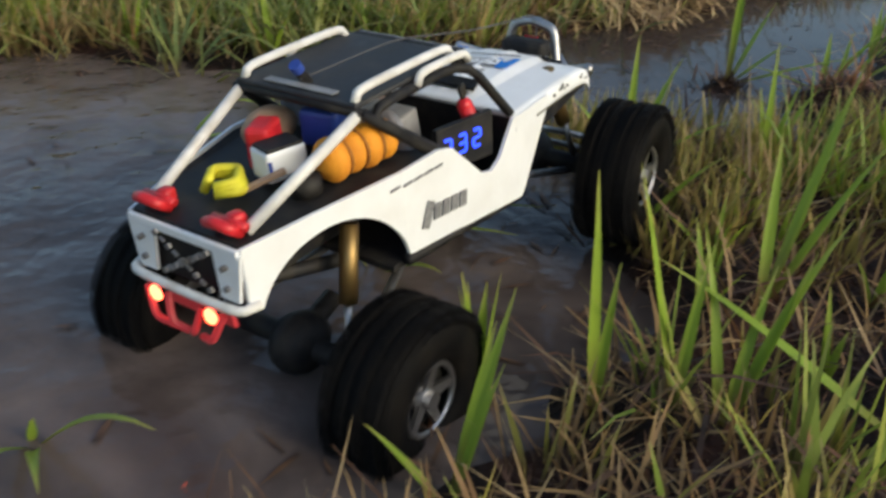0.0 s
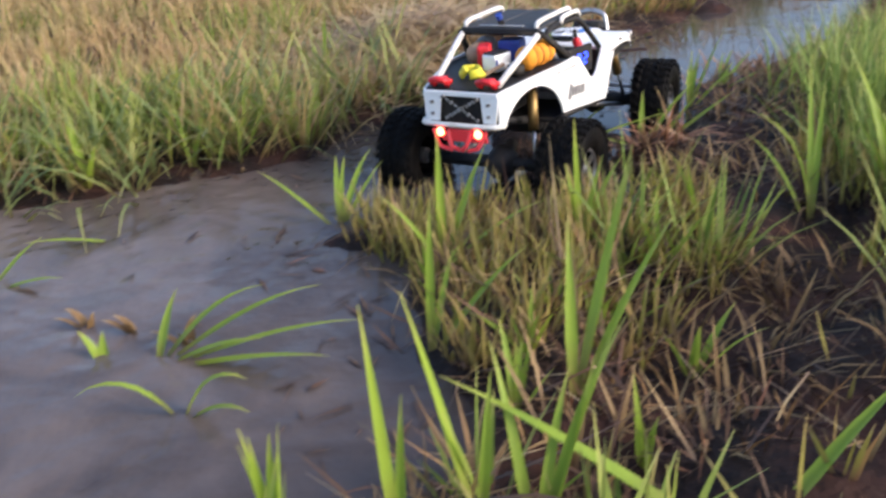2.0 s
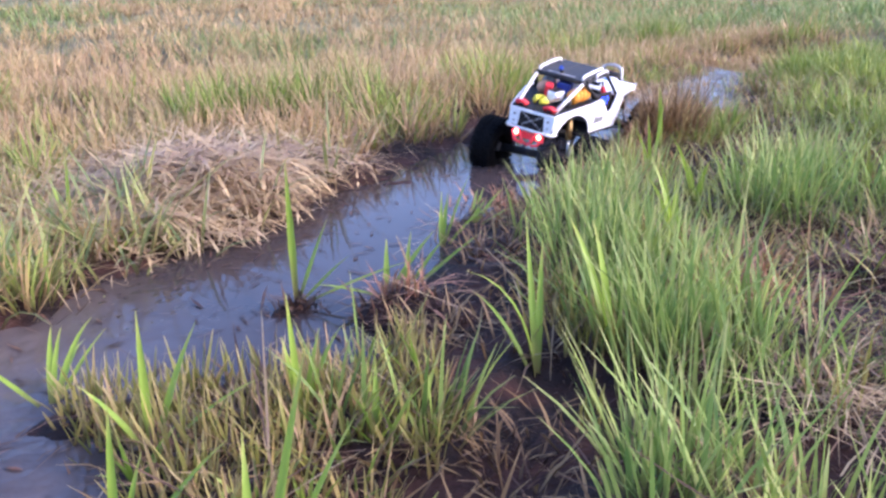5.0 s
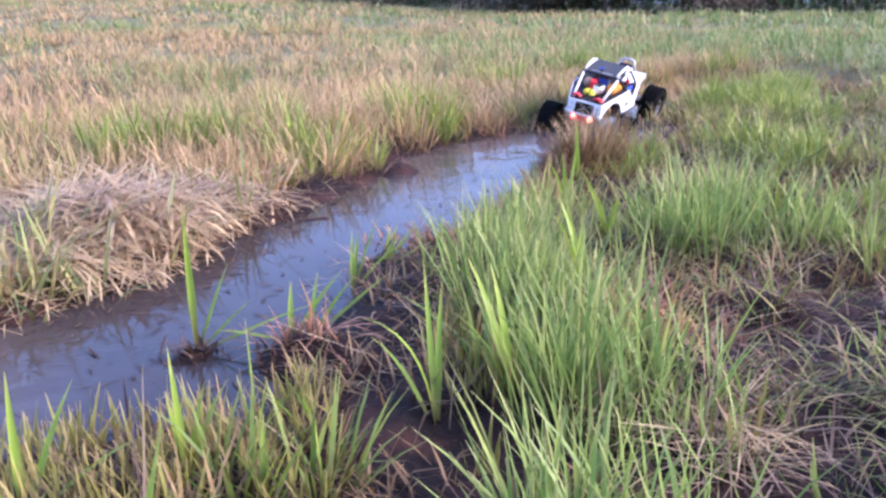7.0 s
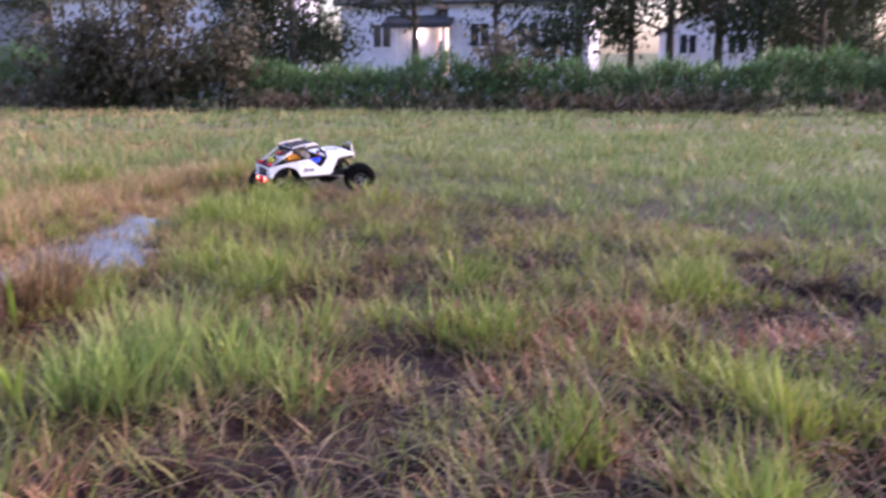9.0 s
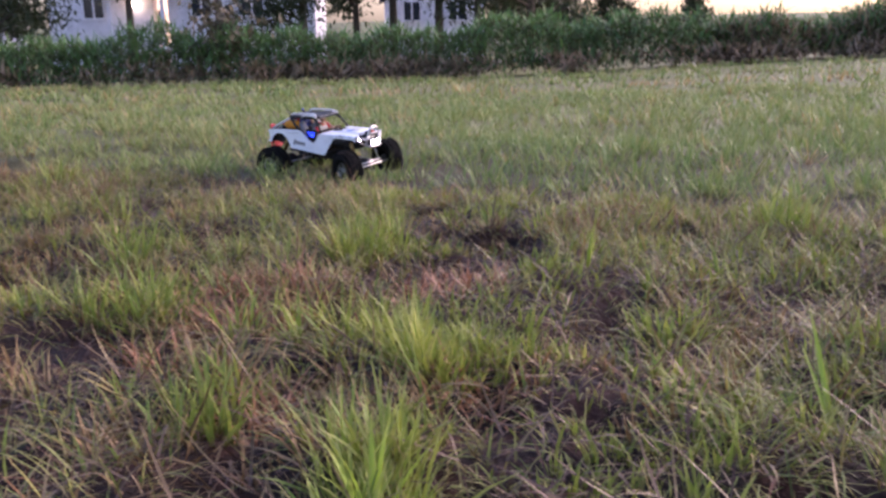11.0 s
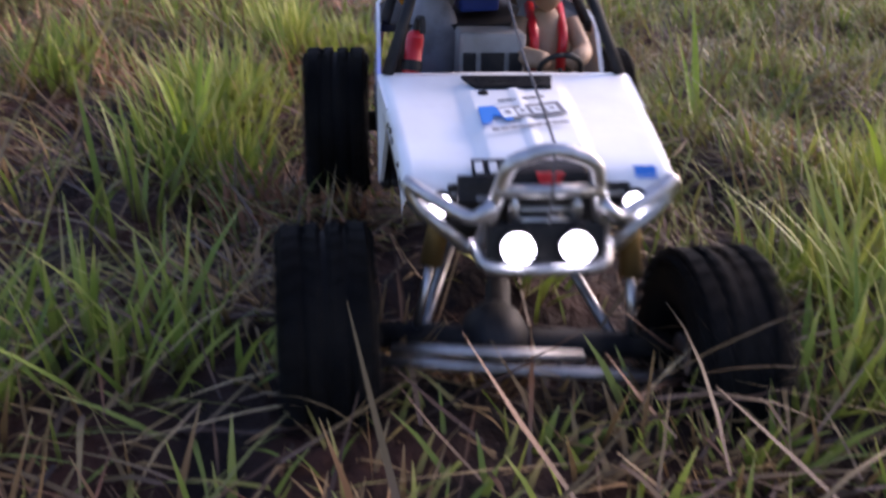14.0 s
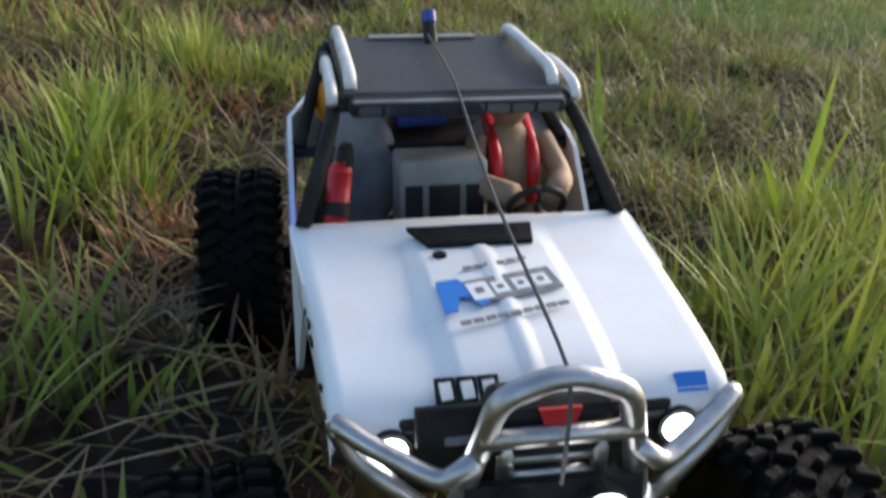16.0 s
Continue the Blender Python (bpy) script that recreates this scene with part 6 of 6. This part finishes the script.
def lug(bm, m, high, long, thick):
    """A tread block, narrower on top, with its crown rounded off."""
    rings = [[bm.verts.new(m @ Vector((h * high, a * long * k, b * thick * k))) for a, b in ((-0.5, -0.5), (0.5, -0.5), (0.5, 0.5), (-0.5, 0.5))] for h, k in ((-0.4, 1.0), (0.3, 0.92), (0.5, 0.68))]
    for lo, hi in zip(rings, rings[1:]):
        for i in range(4):
            bm.faces.new((lo[i], lo[(i + 1) % 4], hi[(i + 1) % 4], hi[i]))
    bm.faces.new(rings[-1])


def wheel(x0, s):
    """Built about its hub, with the axle along y; s: the flank it is on."""
    bm = bmesh.new()
    cyl(bm, (0, -s * 0.02, 0), (0, s * 0.016, 0), 0.012, n=12)
    hub = part("wheel", bm, STEEL, car, "large black mud tyre on an aluminium rim")
    hub.location = (x0, s * 0.128, 0.07)
    bm = bmesh.new()
    prof = [(0.030, -0.020), (0.034, -0.027), (0.046, -0.030), (0.058, -0.029), (0.0645, -0.024), (0.0665, -0.012), (0.0668, 0), (0.0665, 0.012), (0.0645, 0.024), (0.058, 0.029), (0.046, 0.030), (0.034, 0.027), (0.030, 0.020)]
    n = 44
    rings = [[bm.verts.new((r * math.cos(2 * math.pi * i / n), w, r * math.sin(2 * math.pi * i / n))) for i in range(n)] for r, w in prof]
    for a, b in zip(rings, rings[1:] + rings[:1]):
        for i in range(n):
            bm.faces.new((a[i], a[(i + 1) % n], b[(i + 1) % n], b[i]))
    tyre = part("tyre", bm, RUBBER, hub, "wet black tyre", smooth=True)
    bm = bmesh.new()
    lugs = 30
    for i in range(lugs):
        a = 360 / lugs * i
        for w, da, skew, ln, th in ((-0.0205, 0, 20, 0.014, 0.0068), (0.0205, 6, -20, 0.014, 0.0068), (-0.0075, 3, -32, 0.0105, 0.0056), (0.0065, 9, 32, 0.0105, 0.0056)):
            m = pose(0, 0, 0, 0, a + da, 0) @ Matrix.Translation((0.0672, w, 0)) @ pose(0, 0, 0, skew, 0, 0)
            lug(bm, m, 0.008, ln, th)
        for w, turn in ((-0.0275, -38), (0.0275, 38)):
            m = pose(0, 0, 0, 0, a + 4, 0) @ Matrix.Translation((0.0628, w, 0)) @ pose(0, 0, 0, 0, 0, turn)
            lug(bm, m, 0.007, 0.006, 0.0072 if i % 2 else 0.0055)
    part("tread", bm, RUBBER, hub, "chunky tread lugs")
    bm = bmesh.new()
    cyl(bm, (0, s * 0.006, 0), (0, s * 0.012, 0), 0.0275, n=28)
    rim = part("rim", bm, BLACK, hub, "dark wheel dish with bright spokes")
    bm = bmesh.new()
    ringpts = [(0.0285 * math.cos(a), s * 0.021, 0.0285 * math.sin(a)) for a in [i * math.pi / 14 for i in range(29)]]
    tube(bm, ringpts, 0.0024, 6, False)
    for i in range(5):
        m = pose(0, 0, 0, 0, 72 * i, 0)
        plate(bm, [m @ Vector(p) for p in ((0.004, s * 0.015, -0.0055), (0.0275, s * 0.018, -0.0035), (0.0275, s * 0.018, 0.0035), (0.004, s * 0.015, 0.0055))], (0, s * 0.0035, 0))
    cyl(bm, (0, s * 0.012, 0), (0, s * 0.025, 0), 0.007, n=10)
    part("spokes", bm, SILVER, hub, "bright aluminium spokes")
    return hub


WHEELS = [(wheel(x0, s), x0, s) for x0 in (-0.18, 0.18) for s in (1, -1)]
STEER = [(0.0, 5), (0.5, 18), (1.0, 8), (3.5, 0), (6.0, 0), (8.0, -10), (9.0, -22), (9.7, -20), (12.0, -18), (12.6, -6), (13.5, -4), (14.2, 6), (16.0, 6)]

# how far a wheel rides above its rest: (front, flank), then seconds and metres
RIDE = {(False, -1): [(0, -0.011), (0.5, -0.006), (1.0, 0.016), (1.6, 0.006), (2.2, 0)], (True, -1): [(0, 0.016), (0.5, 0.014), (1.0, 0.004), (1.6, 0)],
        (False, 1): [(0, -0.006), (1.2, -0.006), (2.0, 0), (3.0, 0), (3.5, -0.022), (4.5, -0.015), (6.0, 0)], (True, 1): [(0, 0.008), (1.0, 0), (13.2, 0), (14.0, -0.022), (14.5, -0.006), (16, -0.006)]}


def motions():
    rows = [(r[0], pose(r[1], r[2], r[3], r[6], -r[5], r[4])) for r in CAR_ROWS]
    walk(car, rows)
    t = np.arange(0, 161) / 10
    px, py = (np.interp(t, [r[0] for r in CAR_ROWS], [r[k] for r in CAR_ROWS]) for k in (1, 2))
    rolled = np.concatenate([[0], np.cumsum(np.hypot(np.diff(px), np.diff(py)))]) / 0.07
    lean = np.interp(t, [r[0] for r in CAR_ROWS], [r[6] for r in CAR_ROWS])
    sag = 0.128 * np.sin(np.radians(np.sign(lean) * np.maximum(0, np.abs(lean) - 8) * 0.8))  # the axles stay flatter than the body
    rolled = rolled + np.interp(t, [0, 1.0, 1.8, 16], [0, 8.0, 10.0, 10.0])  # the tyres slip in the mud
    for hub, x0, s in WHEELS:
        ride = np.interp(t, *zip(*RIDE.get((x0 > 0, s), [(0, 0)])))
        steer = np.interp(t, [a for a, _ in STEER], [b for _, b in STEER]) if x0 > 0 else t * 0
        turns = [(round(float(a), 1), Matrix.Translation((x0, s * 0.128, 0.07 + float(u) - s * float(g))) @ pose(0, 0, 0, 0, 0, float(b)) @ pose(0, 0, 0, 0, math.degrees(c) % 360, 0)) for a, b, c, g, u in zip(t, steer, rolled, sag, ride)]
        walk(hub, turns)
    for front, axle in AXLES.items():  # each axle tilts between its two wheels
        left, right = (np.interp(t, *zip(*RIDE.get((front, s), [(0, 0)]))) - s * sag for s in (1, -1))
        walk(axle, [(round(float(a), 1), pose(0, 0, 0.07 + float(p + q) / 2) @ pose(0, 0, 0, math.degrees(math.atan2(float(p - q), 0.256))) @ pose(0, 0, -0.07)) for a, p, q in zip(t, left, right)])


motions()
